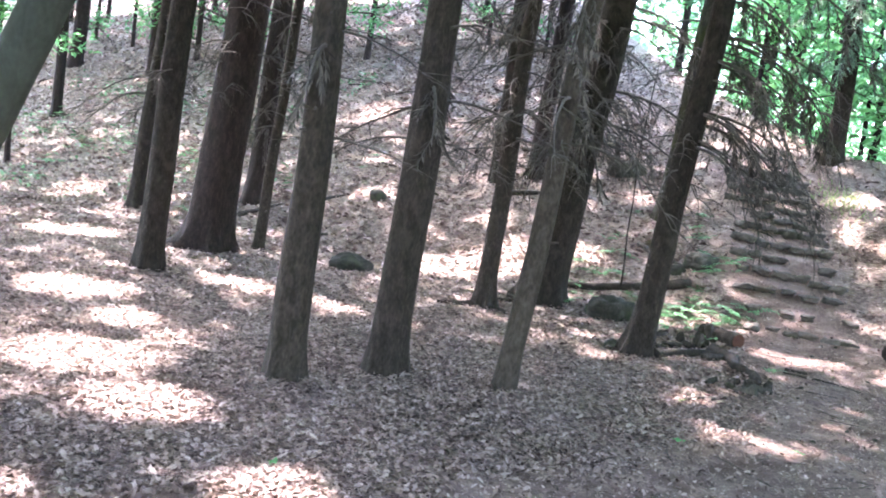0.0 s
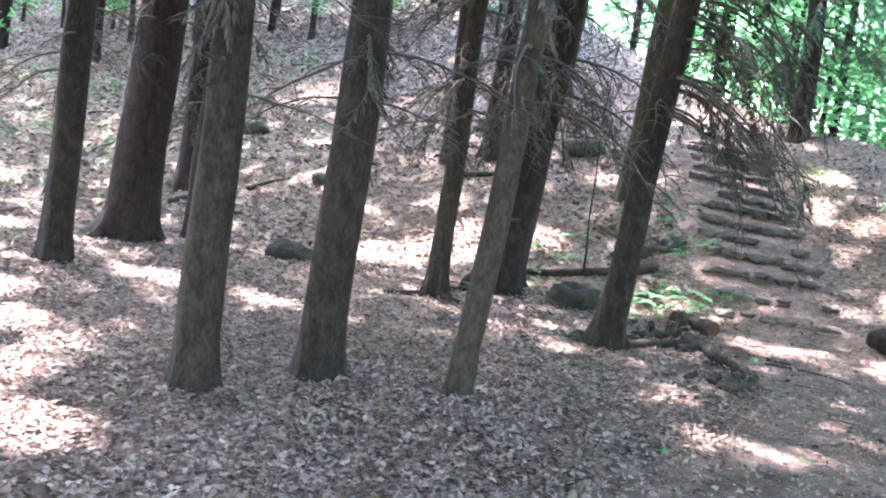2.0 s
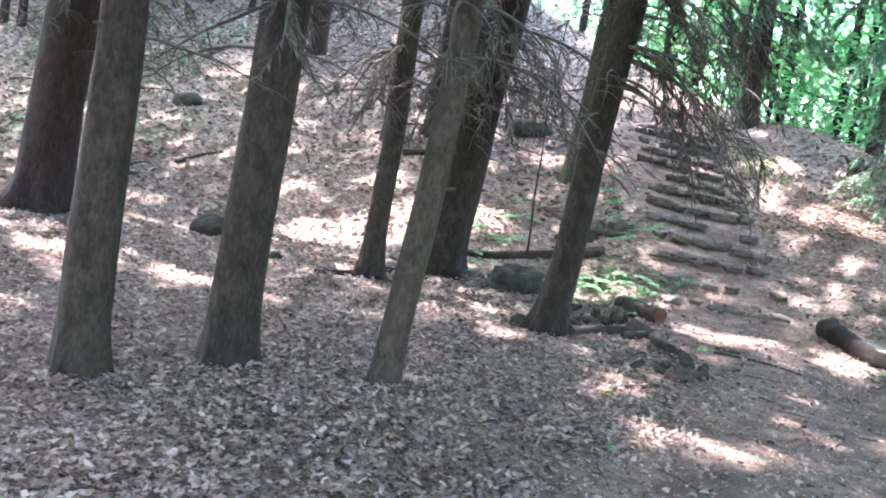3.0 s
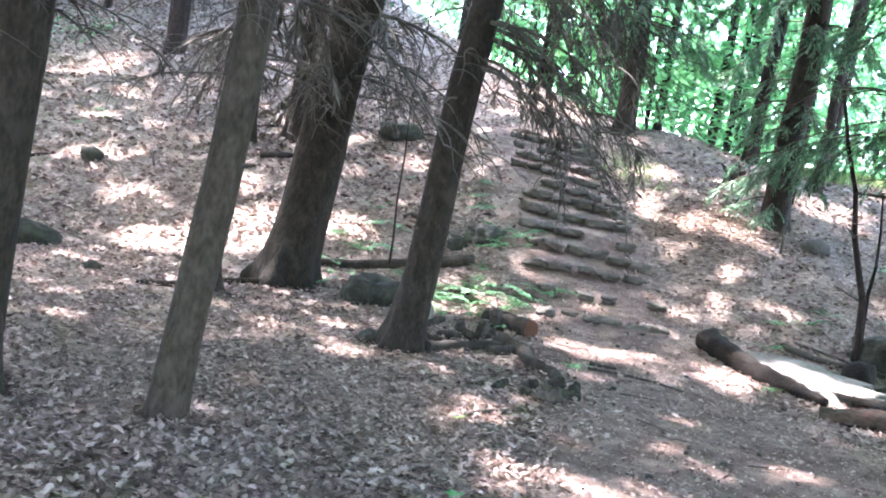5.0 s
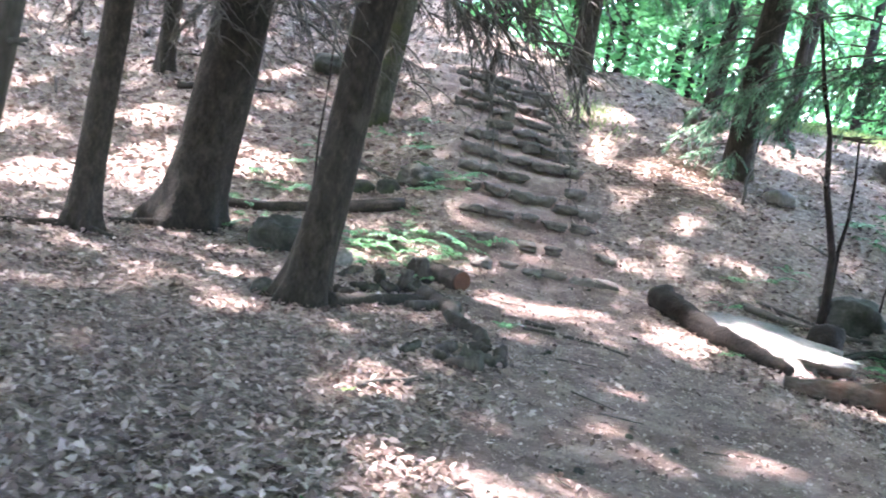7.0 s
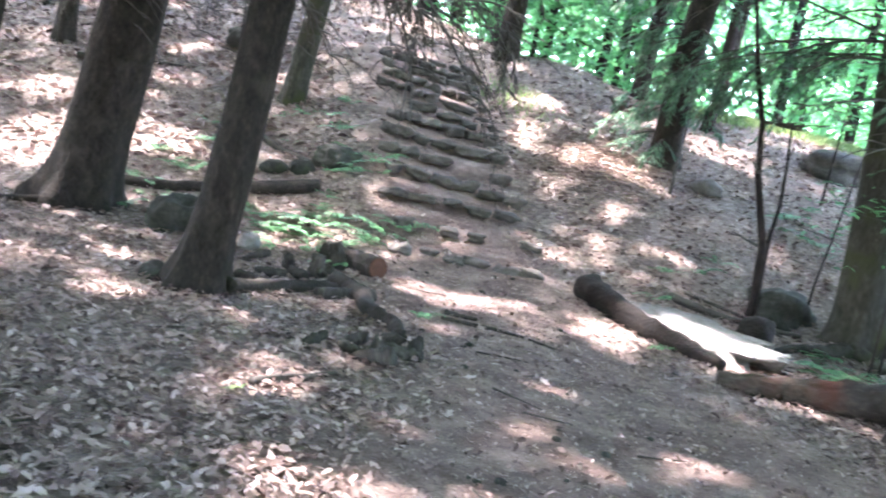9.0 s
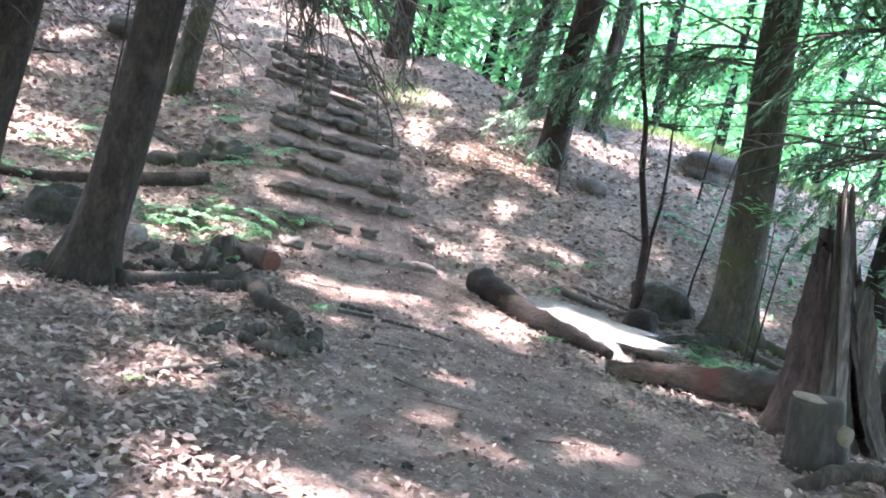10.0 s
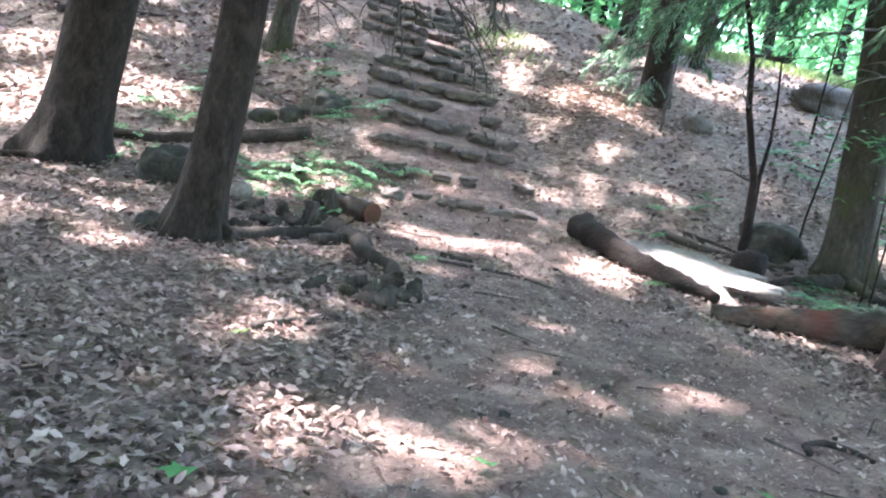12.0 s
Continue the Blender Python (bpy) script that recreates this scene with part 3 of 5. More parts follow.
add_dead_branches(slim, (0.05, 0), 0.09, 6, 49, 1.8, 4.4, 0.6, 1.2, None, 0.5, 7)
add_dead_branches(t2, (0.02, 0), 0.16, 4, 50, 2.2, 3.4, 0.5, 1.0, None, 0.5, 6)
for j, (tr, ln) in enumerate(((t8, (0.04, 0)), (t9, (-0.01, 0)), (gt, (0.06, 0)), (bg1, (-0.02, 0)), (td2, (0.02, 0)), (t1, (0.06, 0)), (fc, (-0.03, 0)), (fl2, (0.03, 0)))):
    add_dead_branches(tr, ln, 0.17, 12, 51 + j, 1.4, 5.6, 0.9, 2.2, None, 0.8, 10, twig_dark if j % 2 else twig_grey)
add_dead_branches(ns, (0, 0), 0.17, 9, 71, 1.9, 3.4, 1.6, 3.0, (2.2, 3.5), 0.25, 10, twig_grey)
add_dead_branches(rt, (-0.07, 0.03), 0.18, 5, 72, 2.2, 3.6, 0.8, 1.6, (2.4, 4.2), 0.6, 9, twig_grey)

# green boughs
rng = np.random.RandomState(5)
for i in range(30):
    z = rng.uniform(0.35, 4.8)
    a = rng.uniform(1.9, 5.9)
    add_needle_branch(con, trunk_axis((0.03, 0), z), a, rng.uniform(0.6, 1.0) + 0.12 * z, 100 + i, droop=1.0, hang=1.3)
for i in range(5):
    add_needle_branch(con, trunk_axis((0.03, 0), rng.uniform(3.9, 4.9)), rng.uniform(2.6, 3.7), rng.uniform(1.5, 2.2), 120 + i, droop=1.2, hang=1.7, twigs=34)
for i in range(13):
    z = rng.uniform(2.3, 4.8)
    add_needle_branch(rt, trunk_axis((-0.07, 0.03), z), rng.uniform(2.0, 5.2), rng.uniform(1.4, 2.8), 1500 + i, droop=0.7, hang=1.4, twigs=34)
for i in range(24):
    z = rng.uniform(1.2, 5.6)
    add_needle_branch(es, trunk_axis((0, 0), z), rng.uniform(2.2, 5.4), rng.uniform(1.2, 2.6), 1600 + i, droop=0.8, hang=1.4, twigs=32)
for i in range(18):
    z = rng.uniform(2.3, 4.8)
    add_needle_branch(ns, trunk_axis((0, 0), z), rng.uniform(1.7, 3.7), rng.uniform(1.6, 3.4), 1700 + i, droop=0.6, hang=1.3, twigs=34)
for i in range(26):
    z = rng.uniform(2.2, 5.6)
    add_needle_branch(bg1, trunk_axis((-0.02, 0), z), rng.uniform(3.4, 6.6), rng.uniform(1.2, 2.2), 210 + i, droop=1.1, hang=1.5, twigs=30)
for i in range(10):
    z = rng.uniform(1.6, 5.0)
    add_needle_branch(ba, trunk_axis((0.05, 0), z), rng.uniform(3.0, 5.6), rng.uniform(1.2, 2.4), 220 + i, droop=1.2, hang=1.6, twigs=30)
for i in range(14):
    z = rng.uniform(2.9, 4.8)
    add_needle_branch(t7, trunk_axis((0.085, 0), z), rng.uniform(-1.3, 0.9), rng.uniform(0.8, 2.1), 240 + i, dry=True, droop=1.3, hang=2.2, twigs=22)
dry_on = ((t5, (0.02, 0), 12, 2.4), (big, (0.115, 0), 16, 2.4), (t4, (0.03, 0), 8, 2.6), (td, (0.07, 0), 10, 2.6), (slim, (0.05, 0), 8, 2.2), (t8, (0.04, 0), 10, 1.8), (t9, (-0.01, 0), 10, 1.8), (gt, (0.06, 0), 8, 1.6), (t3, (0, 0), 5, 2.7), (thin, (0.075, 0), 8, 2.3), (td2, (0.02, 0), 8, 2.0), (fc, (-0.03, 0), 8, 1.5))
for j, (tr, ln, cnt, zl) in enumerate(dry_on):
    for i in range(int(cnt * 0.65)):
        z = rng.uniform(zl, 4.8)
        add_needle_branch(tr, trunk_axis(ln, z), rng.uniform(0, 6.28), rng.uniform(0.6, 1.7), 1000 + 30 * j + i, dry=True, droop=1.1, hang=2.0, twigs=14)

# ---- crowns: mostly unseen foliage added for shade, gaps where the sun comes through ----
SUN_GAPS = [(5.3, 15.5, 0.1), (5.8, 18.2, 0.25), (6.6, 15.2, 0.15), (6.8, 17.0, 0.25), (7.0, 14.4, 0.14), (5.0, 18.5, 0.2), (0.2, 18.0, 0.35), (-1.5, 17.5, 0.3), (-2.6, 19.5, 0.35), (3.5, 13.6, 0.2), (3.0, 13.3, 0.2), (3.9, 13.2, 0.2), (-3.0, 6.9, 0.75), (-2.0, 5.8, 0.55), (-4.4, 9.7, 0.75), (-3.3, 8.5, 0.35), (-3.2, 11.7, 0.5), (-2.7, 11.3, 0.35), (-1.6, 11.0, 0.42), (-0.4, 10.4, 0.28), (0.5, 16.0, 0.8), (-0.6, 15.6, 0.7), (1.6, 16.1, 0.6),
            (-4.0, 25.6, 1.2), (-6.8, 14.4, 0.8), (1.6, 10.35, 0.25), (2.3, 7.5, 0.2), (2.75, 7.25, 0.18), (2.3, 8.7, 0.25), (4.2, 12.0, 0.3), (5.6, 11.2, 0.36), (6.5, 11.1, 0.36), (6.2, 11.6, 0.22), (6.55, 11.5, 0.3), (6.35, 10.75, 0.22), (4.45, 11.85, 0.28),
            (4.2, 9.3, 0.16), (4.36, 8.15, 0.16), (3.76, 8.56, 0.14), (7.4, 16.0, 0.6), (7.8, 15.6, 0.5), (7.3, 18.4, 0.45), (9.0, 17.8, 0.5), (9.4, 12.2, 0.3), (7.3, 13.2, 0.15), (6.5, 13.4, 0.12), (2.55, 9.1, 0.15),
            (3.1, 7.4, 0.12), (4.4, 8.7, 0.12), (10.0, 17.0, 0.8), (12.0, 18.0, 1.0), (5.6, 20.2, 0.5), (3.0, 18.6, 0.4), (1.8, 18.2, 0.4), (-7.5, 17.5, 0.6), (-9.5, 20.0, 0.8), (-0.83, 4.5, 0.4), (-0.4, 4.3, 0.3), (0.92, 8.88, 0.1), (3.27, 7.35, 0.12), (3.85, 8.0, 0.1), (4.55, 8.2, 0.1), (2.45, 10.3, 0.12), (1.75, 10.45, 0.12)]


def build_shade_crowns(count):
    rng = np.random.RandomState(9)
    gx_, gy_ = rng.uniform(-24, 18, count), rng.uniform(-12, 44, count)
    # extra sprays to deepen the shade on trail, flat and hollow
    more = count // 70
    gx_ = np.concatenate([gx_, rng.uniform(1.0, 6.0, more), rng.uniform(-2.2, 1.6, more), rng.uniform(7.6, 13.0, more // 2)])
    gy_ = np.concatenate([gy_, rng.uniform(4.0, 10.5, more), rng.uniform(4.5, 10.2, more), rng.uniform(7.0, 13.5, more // 2)])
    count += 2 * more + more // 2
    h = rng.uniform(5.6, 11.5, count)
    g = ground(gx_, gy_)
    keep = (gx_ < 5) | (gy_ < 22.0) | (rng.uniform(0, 1, count) < 0.3)
    keep &= (gx_ > 2) | (gy_ < 15.5) | (rng.uniform(0, 1, count) < 0.86)
    for cx, cy, r in SUN_GAPS:
        keep &= np.hypot(gx_ - cx, gy_ - cy) > 0.9 * r + 0.08
    gx_, gy_, h, g = gx_[keep], gy_[keep], h[keep], g[keep]
    # each spray sits on the sun's ray to the ground point it shades
    C = np.stack([gx_ + SUN_DIR.x / SUN_DIR.z * h, gy_ + SUN_DIR.y / SUN_DIR.z * h, g + h], -1)
    axis = np.array([(x, y) for _, x, y, _ in TREES])
    lean = np.array([l for *_, l in TREES])
    dist = np.hypot(C[:, None, 0] - axis[None, :, 0] - lean[None, :, 0] * C[:, None, 2], C[:, None, 1] - axis[None, :, 1])
    owner = dist.argmin(1)
    for k, (t, x, y, _) in enumerate(TREES):
        mine = C[owner == k]
        if len(mine) < 5:
            continue
        me = scatter("crown", *SPRAY, mine - np.array(t.matrix_basis.translation), rand_rot(rng, len(mine), 0.8), rng.uniform(0.28, 0.72, len(mine)))
        place_mesh("crown", me, needle if k % 3 else leaf_green, t, "foliage added overhead to shade the ground")


build_shade_crowns(88000)


# ---- woods behind the brow, and unseen trees and leaves added around the walker ----
def leafy_tree(seed, height, d, leaves, size, mat, low):
    """A broadleaf tree: trunk with limbs, and a loose crown of separate leaf clumps."""
    rng = np.random.RandomState(seed)
    t = thing("broadleaf_tree", pose(0, 0, -60), "tall slim tree with bright green leaves in the woods", "tree", "woods behind the brow")
    part("trunk", trunk_shape(height, d, d * 0.85, (rng.uniform(-0.04, 0.04), 0), 0.2, seed, 10), bark_dark, t)
    limbs, C = [], []
    for i in range(16):
        z, a = rng.uniform(low, height * 0.95), rng.uniform(0, 6.28)
        L = rng.uniform(1.0, 2.6)
        p0 = np.array((0, 0, z))
        e = p0 + np.array((math.cos(a) * L, math.sin(a) * L, rng.uniform(-0.1, 0.7)))
        part("limb", tube([p0, (p0 + e) / 2 + rng.uniform(-0.1, 0.1, 3), e], [0.03, 0.02, 0.008], 4, False), bark_dark, t)
        for j in range(leaves // 16):
            f = rng.uniform(0.25, 1.1)
            C.append(p0 + (e - p0) * f + rng.normal(0, 0.30, 3) * (1, 1, 0.6))
    C = np.array(C)
    place_mesh("crown", scatter("crown", *BLADE, C, rand_rot(rng, len(C), 0.9), rng.uniform(0.7, 1.3, len(C)) * size), mat, t, "loose bright green leaves")
    return t


protos = [leafy_tree(301, 13, 0.22, 1500, 0.26, leaf_bright, 0.8), leafy_tree(302, 11, 0.15, 1300, 0.26, leaf_bright, 0.5), leafy_tree(303, 14, 0.28, 1600, 0.28, leaf_bright, 1.0)]
rng = np.random.RandomState(31)
spots = [(rng.uniform(6, 34), rng.uniform(23, 44)) for _ in range(46)] + [(rng.uniform(14, 30), rng.uniform(14, 24)) for _ in range(18)] + [(rng.uniform(-26, 3), rng.uniform(30, 46)) for _ in range(44)]
# ring of unseen trees, added to dim the sky light from behind
for k in range(60):
    a, r = rng.uniform(math.pi * 0.9, math.pi * 2.1), rng.uniform(9, 28)
    spots.append((1 + r * math.cos(a), 3 + r * math.sin(a)))
for k in range(8):
    spots.append((rng.uniform(-24, -12), rng.uniform(6, 26)))
for k, (x, y) in enumerate(spots):
    copy_thing(protos[k % 3], pose(x, y, gz(x, y) - 0.05, 0, 0, rng.uniform(0, 360)))
for p in protos:
    p.matrix_basis = pose(rng.uniform(20, 30), rng.uniform(30, 40), 0)
    p.location.z = gz(p.location.x, p.location.y) - 0.05

# low green undergrowth along the brow
n = 80000
C = np.stack([rng.uniform(7, 60, n), rng.uniform(21, 62, n), np.zeros(n)], -1)
C[:, 2] = ground(C[:, 0], C[:, 1]) + 0.1 + 0.26 * np.hypot(C[:, 0] - 3, C[:, 1] - 6) * rng.uniform(0, 1, n) ** 1.2
tagged(place_mesh("undergrowth", scatter("undergrowth", *BLADE, C, rand_rot(rng, n, 0.9), rng.uniform(0.25, 0.55, n)), leaf_bright), "bright green undergrowth leaves behind the brow", "undergrowth", kind="stuff")

n = 3500
C = np.stack([rng.uniform(-15, -4, n), rng.uniform(19, 31, n), np.zeros(n)], -1)
clump = np.sin(1.3 * C[:, 0] + 0.5 * C[:, 1]) * np.sin(1.1 * C[:, 1] - 0.4 * C[:, 0]) > 0.15
C = C[clump]
C[:, 2] = ground(C[:, 0], C[:, 1]) + rng.uniform(0.02, 0.45, len(C))
tagged(place_mesh("undergrowth", scatter("undergrowth", *BLADE, C, rand_rot(rng, len(C), 0.6), rng.uniform(0.12, 0.28, len(C))), fern_green), "low dull green plants on the shaded bank", "undergrowth", kind="stuff")

# dull green plants in the shaded hollow beyond the broad trunk
n = 2600
C = np.stack([rng.uniform(9.3, 13.5, n), rng.uniform(9.2, 14.2, n), np.zeros(n)], -1)
C = C[np.sin(2.1 * C[:, 0] + 0.8 * C[:, 1]) * np.sin(1.7 * C[:, 1] - 0.5 * C[:, 0]) > -0.1]
C[:, 2] = ground(C[:, 0], C[:, 1]) + rng.uniform(0.02, 0.8, len(C))
tagged(place_mesh("undergrowth", scatter("undergrowth", *BLADE, C, rand_rot(rng, len(C), 0.6), rng.uniform(0.08, 0.2, len(C))), fern_green), "dull green low plants in the shaded hollow", "undergrowth", kind="stuff")

# far woods that close the view behind the brow
n = 26000
a, r = rng.uniform(-0.9, 1.35, n), rng.uniform(62, 90, n)
C = np.stack([3 + r * np.sin(a), 6 + r * np.cos(a), np.zeros(n)], -1)
C[:, 2] = ground(C[:, 0], C[:, 1]) + rng.uniform(0, 32, n)
tagged(place_mesh("woods", scatter("woods", *BLADE, C, rand_rot(rng, n, 1.4), rng.uniform(1.0, 2.2, n)), leaf_bright), "bright green woods far behind the brow", "woods", kind="stuff")

# dense unseen leaves added behind the walker and to the sides to block sky light
n = 15000
a, r = rng.uniform(math.pi * 0.88, math.pi * 2.12, n), rng.uniform(11, 26, n)
C = np.stack([1 + r * np.cos(a), 4 + r * np.sin(a), np.zeros(n)], -1)
C[:, 2] = ground(C[:, 0], C[:, 1]) + rng.uniform(0.2, 13, n)
tagged(place_mesh("woods", scatter("woods", *BLADE, C, rand_rot(rng, n, 1.3), rng.uniform(0.6, 1.3, n)), leaf_green), "unseen green leaves added round the walker to block sky light", "woods", kind="stuff")


# ---- rocks and steps ----
def lump(seed, sx, sy, sz, rough=0.22, level=3, flat=0.0, box=0.0, grain=0.0):
    """An uneven stone: a ball pulled towards a box, with facets and dents."""
    bm = bmesh.new()
    bmesh.ops.create_icosphere(bm, subdivisions=level, radius=1.0)
    off = Vector((seed * 3.7, seed * 1.9, seed * 0.7))
    for v in bm.verts:
        p = v.co.copy()
        if box:
            m = max(abs(p.x), abs(p.y), abs(p.z))
            p = p.lerp(p / m * 0.85, box)
        q = Vector((p.x * sx, p.y * sy, p.z * sz)) / grain if grain else p
        k = 1 + rough * noise.noise(q * 1.3 + off) + rough * 0.45 * noise.noise(q * 3.4 + off)
        p = p * k
        if flat:
            p.z = min(p.z, flat + 0.06 * noise.noise(p * 2 + off))
        v.co = Vector((p.x * sx, p.y * sy, p.z * sz))
    verts, faces = [tuple(v.co) for v in bm.verts], [tuple(v.index for v in f.verts) for f in bm.faces]
    bm.free()
    return verts, faces


def rock(name, x, y, sx, sy, sz, seed, label, turn=0.0, mat=None, sink=0.3, group="", category="rock", **how):
    me = mesh_from(name, *lump(seed, sx, sy, sz, **how), True)
    ob = place_mesh(name, me, mat or stone, None, "", pose(x, y, gz(x, y) + sz * (1 - sink) * 0.55, 0, 0, turn))
    return tagged(ob, label, category, group)


rock("boulder", 2.08, 13.25, 0.36, 0.28, 0.27, 1, "dark grey angular boulder among leaves by the trunk", 20, level=4, sink=0.55, rough=0.4, box=0.35)
rock("boulder", -2.1, 14.75, 0.35, 0.28, 0.20, 2, "dark rounded boulder lying in dry leaves", -10, level=4)
rock("boulder", 3.78, 15.3, 0.32, 0.24, 0.17, 3, "mossy flat boulder above the fallen log", 30, level=4, sink=0.85, rough=0.4, box=0.3)
rock("stone", 3.05, 15.25, 0.17, 0.14, 0.11, 4, "small grey stone among the ferns", sink=0.8, group="stones by the ferns")
rock("stone", 3.35, 15.15, 0.15, 0.12, 0.13, 5, "small brown stone among the ferns", sink=0.8, group="stones by the ferns")
rock("stone", -1.03, 13.3, 0.09, 0.08, 0.08, 6, "small dark stone in the litter")
rock("stone", -2.35, 19.0, 0.20, 0.17, 0.16, 7, "dark stone on the leafy bank")
rock("stone", -4.5, 22.4, 0.34, 0.25, 0.20, 8, "dark rock half buried in the bank")
rock("boulder", 2.86, 19.95, 0.45, 0.30, 0.24, 9, "grey boulder high on the bank", 10, level=4)
rock("stone", 8.72, 15.15, 0.22, 0.18, 0.14, 10, "brown stone beside the dead post", mat=step_stone)
rock("boulder", 8.0, 12.2, 0.42, 0.30, 0.26, 11, "dark mossy boulder behind the thin sapling", 25, level=4, sink=1.0, rough=0.4, box=0.4)
rock("stone", 7.2, 11.5, 0.24, 0.17, 0.20, 12, "reddish-brown wedge of rock at the end of the slab", 40, mat=rot_red, box=0.4)
rock("boulder", 12.0, 16.5, 0.85, 0.55, 0.40, 13, "large pale grey boulder beyond the hollow", 15, level=4, mat=step_stone, sink=1.25, rough=0.35, box=0.3)
rock("boulder", 9.2, 9.9, 0.40, 0.34, 0.55, 14, "dark boulder behind the dead snag", 0, level=4)
rock("stone", 2.66, 12.85, 0.10, 0.09, 0.11, 16, "pale stone behind the leaning spruce", mat=slab_stone)
rock("stone", 1.86, 10.95, 0.10, 0.08, 0.09, 17, "dark stone at the foot of the leaning spruce")
# big sunlit slab behind the front log
slab = place_mesh("rock_slab", mesh_from("rock_slab", *lump(21, 0.46, 1.15, 0.24, 0.5, 5, 0.62, 0.45, 0.45), True), slab_stone, None, "", pose(6.5, 11.6, gz(6.5, 11.6) - 0.04, 2, -5, 14))
tagged(slab, "broad flat pale grey rock slab in a patch of sun", "rock")

# stone steps
steps = thing("stone_steps", pose(0, 0, 0), "worn rustic steps of rough grey stones set in dirt", "steps", kind="structure")
rng = np.random.RandomState(61)
stone_meshes = [[mesh_from("stone", *lump(70 + 7 * i + j, w * 0.54, 0.10, 0.10, 0.55, 3, 0.0, 0.8, 0.13), True) for j in range(5)] for i, w in enumerate((0.22, 0.32, 0.45))]
for k in range(STEPS + 1):
    half = 0.86 - 0.014 * k
    v = -half + rng.uniform(-0.05, 0.1)
    while v < half - 0.08:
        kind = rng.randint(2) if k < 4 else rng.randint(3)
        w = (0.22, 0.32, 0.45)[kind] * rng.uniform(0.85, 1.2)
        if rng.rand() > (0.08 if k < 3 else 0.04):
            vm = v + w / 2
            u = (k - 0.10 * math.sin(2.3 * vm + 1.7 * k)) * TREAD + 0.015 - STAIR_SKEW * vm + rng.uniform(-0.04, 0.04)
            p = STAIR_A + STAIR_ALONG * u + STAIR_ACROSS * vm
            hgt = rng.uniform(0.4, 0.6) if k < 3 else rng.uniform(0.55, 0.85)
            top = gz(*(p + STAIR_ALONG * 0.15))
            ang = math.degrees(math.atan2(STAIR_ACROSS[1], STAIR_ACROSS[0]) - STAIR_SKEW) + rng.uniform(-14, 14)
            m = pose(p[0], p[1], top - 0.075 * hgt + rng.uniform(-0.02, 0.008), rng.uniform(-10, 10), rng.uniform(-7, 7), ang) @ Matrix.Diagonal((w / (0.22, 0.32, 0.45)[kind], rng.uniform(0.7, 1.15), hgt, 1))
            place_mesh("stone", stone_meshes[kind][rng.randint(5)], step_stone, steps, "", m)
        v += w + rng.uniform(-0.02, 0.04 if k > 2 else 0.10)
# stones edging the upper flight
for k in range(12):
    u = 3.2 + k * 0.36
    p = STAIR_A + STAIR_ALONG * u + STAIR_ACROSS * (0.86 + rng.uniform(-0.05, 0.08))
    m = pose(p[0], p[1], gz(*p) - 0.01, 0, 0, rng.uniform(0, 180)) @ Matrix.Diagonal((rng.uniform(0.8, 1.3), rng.uniform(0.8, 1.3), rng.uniform(0.5, 0.9), 1))
    place_mesh("stone", stone_meshes[0][rng.randint(5)], step_stone, steps, "", m)


# ---- logs, roots, dead wood ----
def log_shape(points, r0, r1, seed, sides=14, ragged=0.05, lobe=0.10):
    rng = np.random.RandomState(seed)
    P = np.array(points, float)
    t = np.linspace(0, len(P) - 1, 9 * (len(P) - 1) + 1)
    Q = np.stack([np.interp(t, range(len(P)), P[:, i]) for i in range(3)], -1)
    for _ in range(2):
        Q[1:-1] = (Q[:-2] + 2 * Q[1:-1] + Q[2:]) / 4
    ph = rng.uniform(0, 6.28, 4)
    rad = np.linspace(r0, r1, len(Q)) * (1 + 0.06 * np.sin(np.arange(len(Q)) * 1.3 + ph[0]))
    V, F = tube(Q, list(rad), sides, True, lambda k, a: 1 + lobe * np.sin(3 * a + ph[1] + 0.2 * k) + 0.5 * lobe * np.sin(7 * a + ph[2] - 0.4 * k), seed, ragged)
    # knots, flakes and dents
    for i, p in enumerate(V):
        k = i // sides
        d = Vector(p) - Vector(Q[k])
        h = noise.noise(Vector(p) * 4.5 + Vector((seed, 0, 0))) * 0.55 + noise.noise(Vector(p) * 13) * 0.35
        V[i] = tuple(Vector(Q[k]) + d * (1 + (1.2 * ragged + 0.12) * h * 1.6))
    return V, F


def on_ground(pts, lift):
    return [(x, y, gz(x, y) + lift) for x, y in pts]


def lying_log(name, pts, r0, r1, mat, label, seed, lift=None, category="log", group="", ragged=0.05, sides=14):
    P = on_ground(pts, 0)
    base = pts[0]
    z0 = gz(*base)
    lifts = np.linspace(r0, r1, len(pts)) * 0.75 if lift is None else [lift] * len(pts)
    local = [(x - base[0], y - base[1], z - z0 + l) for (x, y, z), l in zip(P, lifts)]
    t = thing(name, pose(base[0], base[1], z0), label, category, group)
    part("stem", log_shape(local, r0, r1, seed, sides, ragged), mat, t)
    return t, local


lying_log("log", [(5.86, 12.42), (5.95, 12.0), (6.05, 11.4), (6.12, 10.9), (6.14, 10.45)], 0.145, 0.055, rot_red, "crooked dark red rotten log along the trail edge", 81, ragged=0.08)
log2, lp = lying_log("log", [(5.86, 10.08), (6.35, 9.82), (6.9, 9.6), (7.4, 9.45)], 0.06, 0.19, rot_brown, "thick decayed log with flaking red-brown wood", 82, ragged=0.09, sides=18)
rng = np.random.RandomState(83)
for i in range(7):
    k = rng.uniform(0, 1)
    p = np.array(lp[0]) * (1 - k) + np.array(lp[-1]) * k + np.array((-0.05, -0.12, rng.uniform(-0.12, 0.0)))
    part("splinter", log_shape([p, p + rng.uniform(-0.15, 0.15, 3) * (1, 1, 0.3)], 0.03, 0.008, 840 + i, 5, 0.2), rot_red, log2)
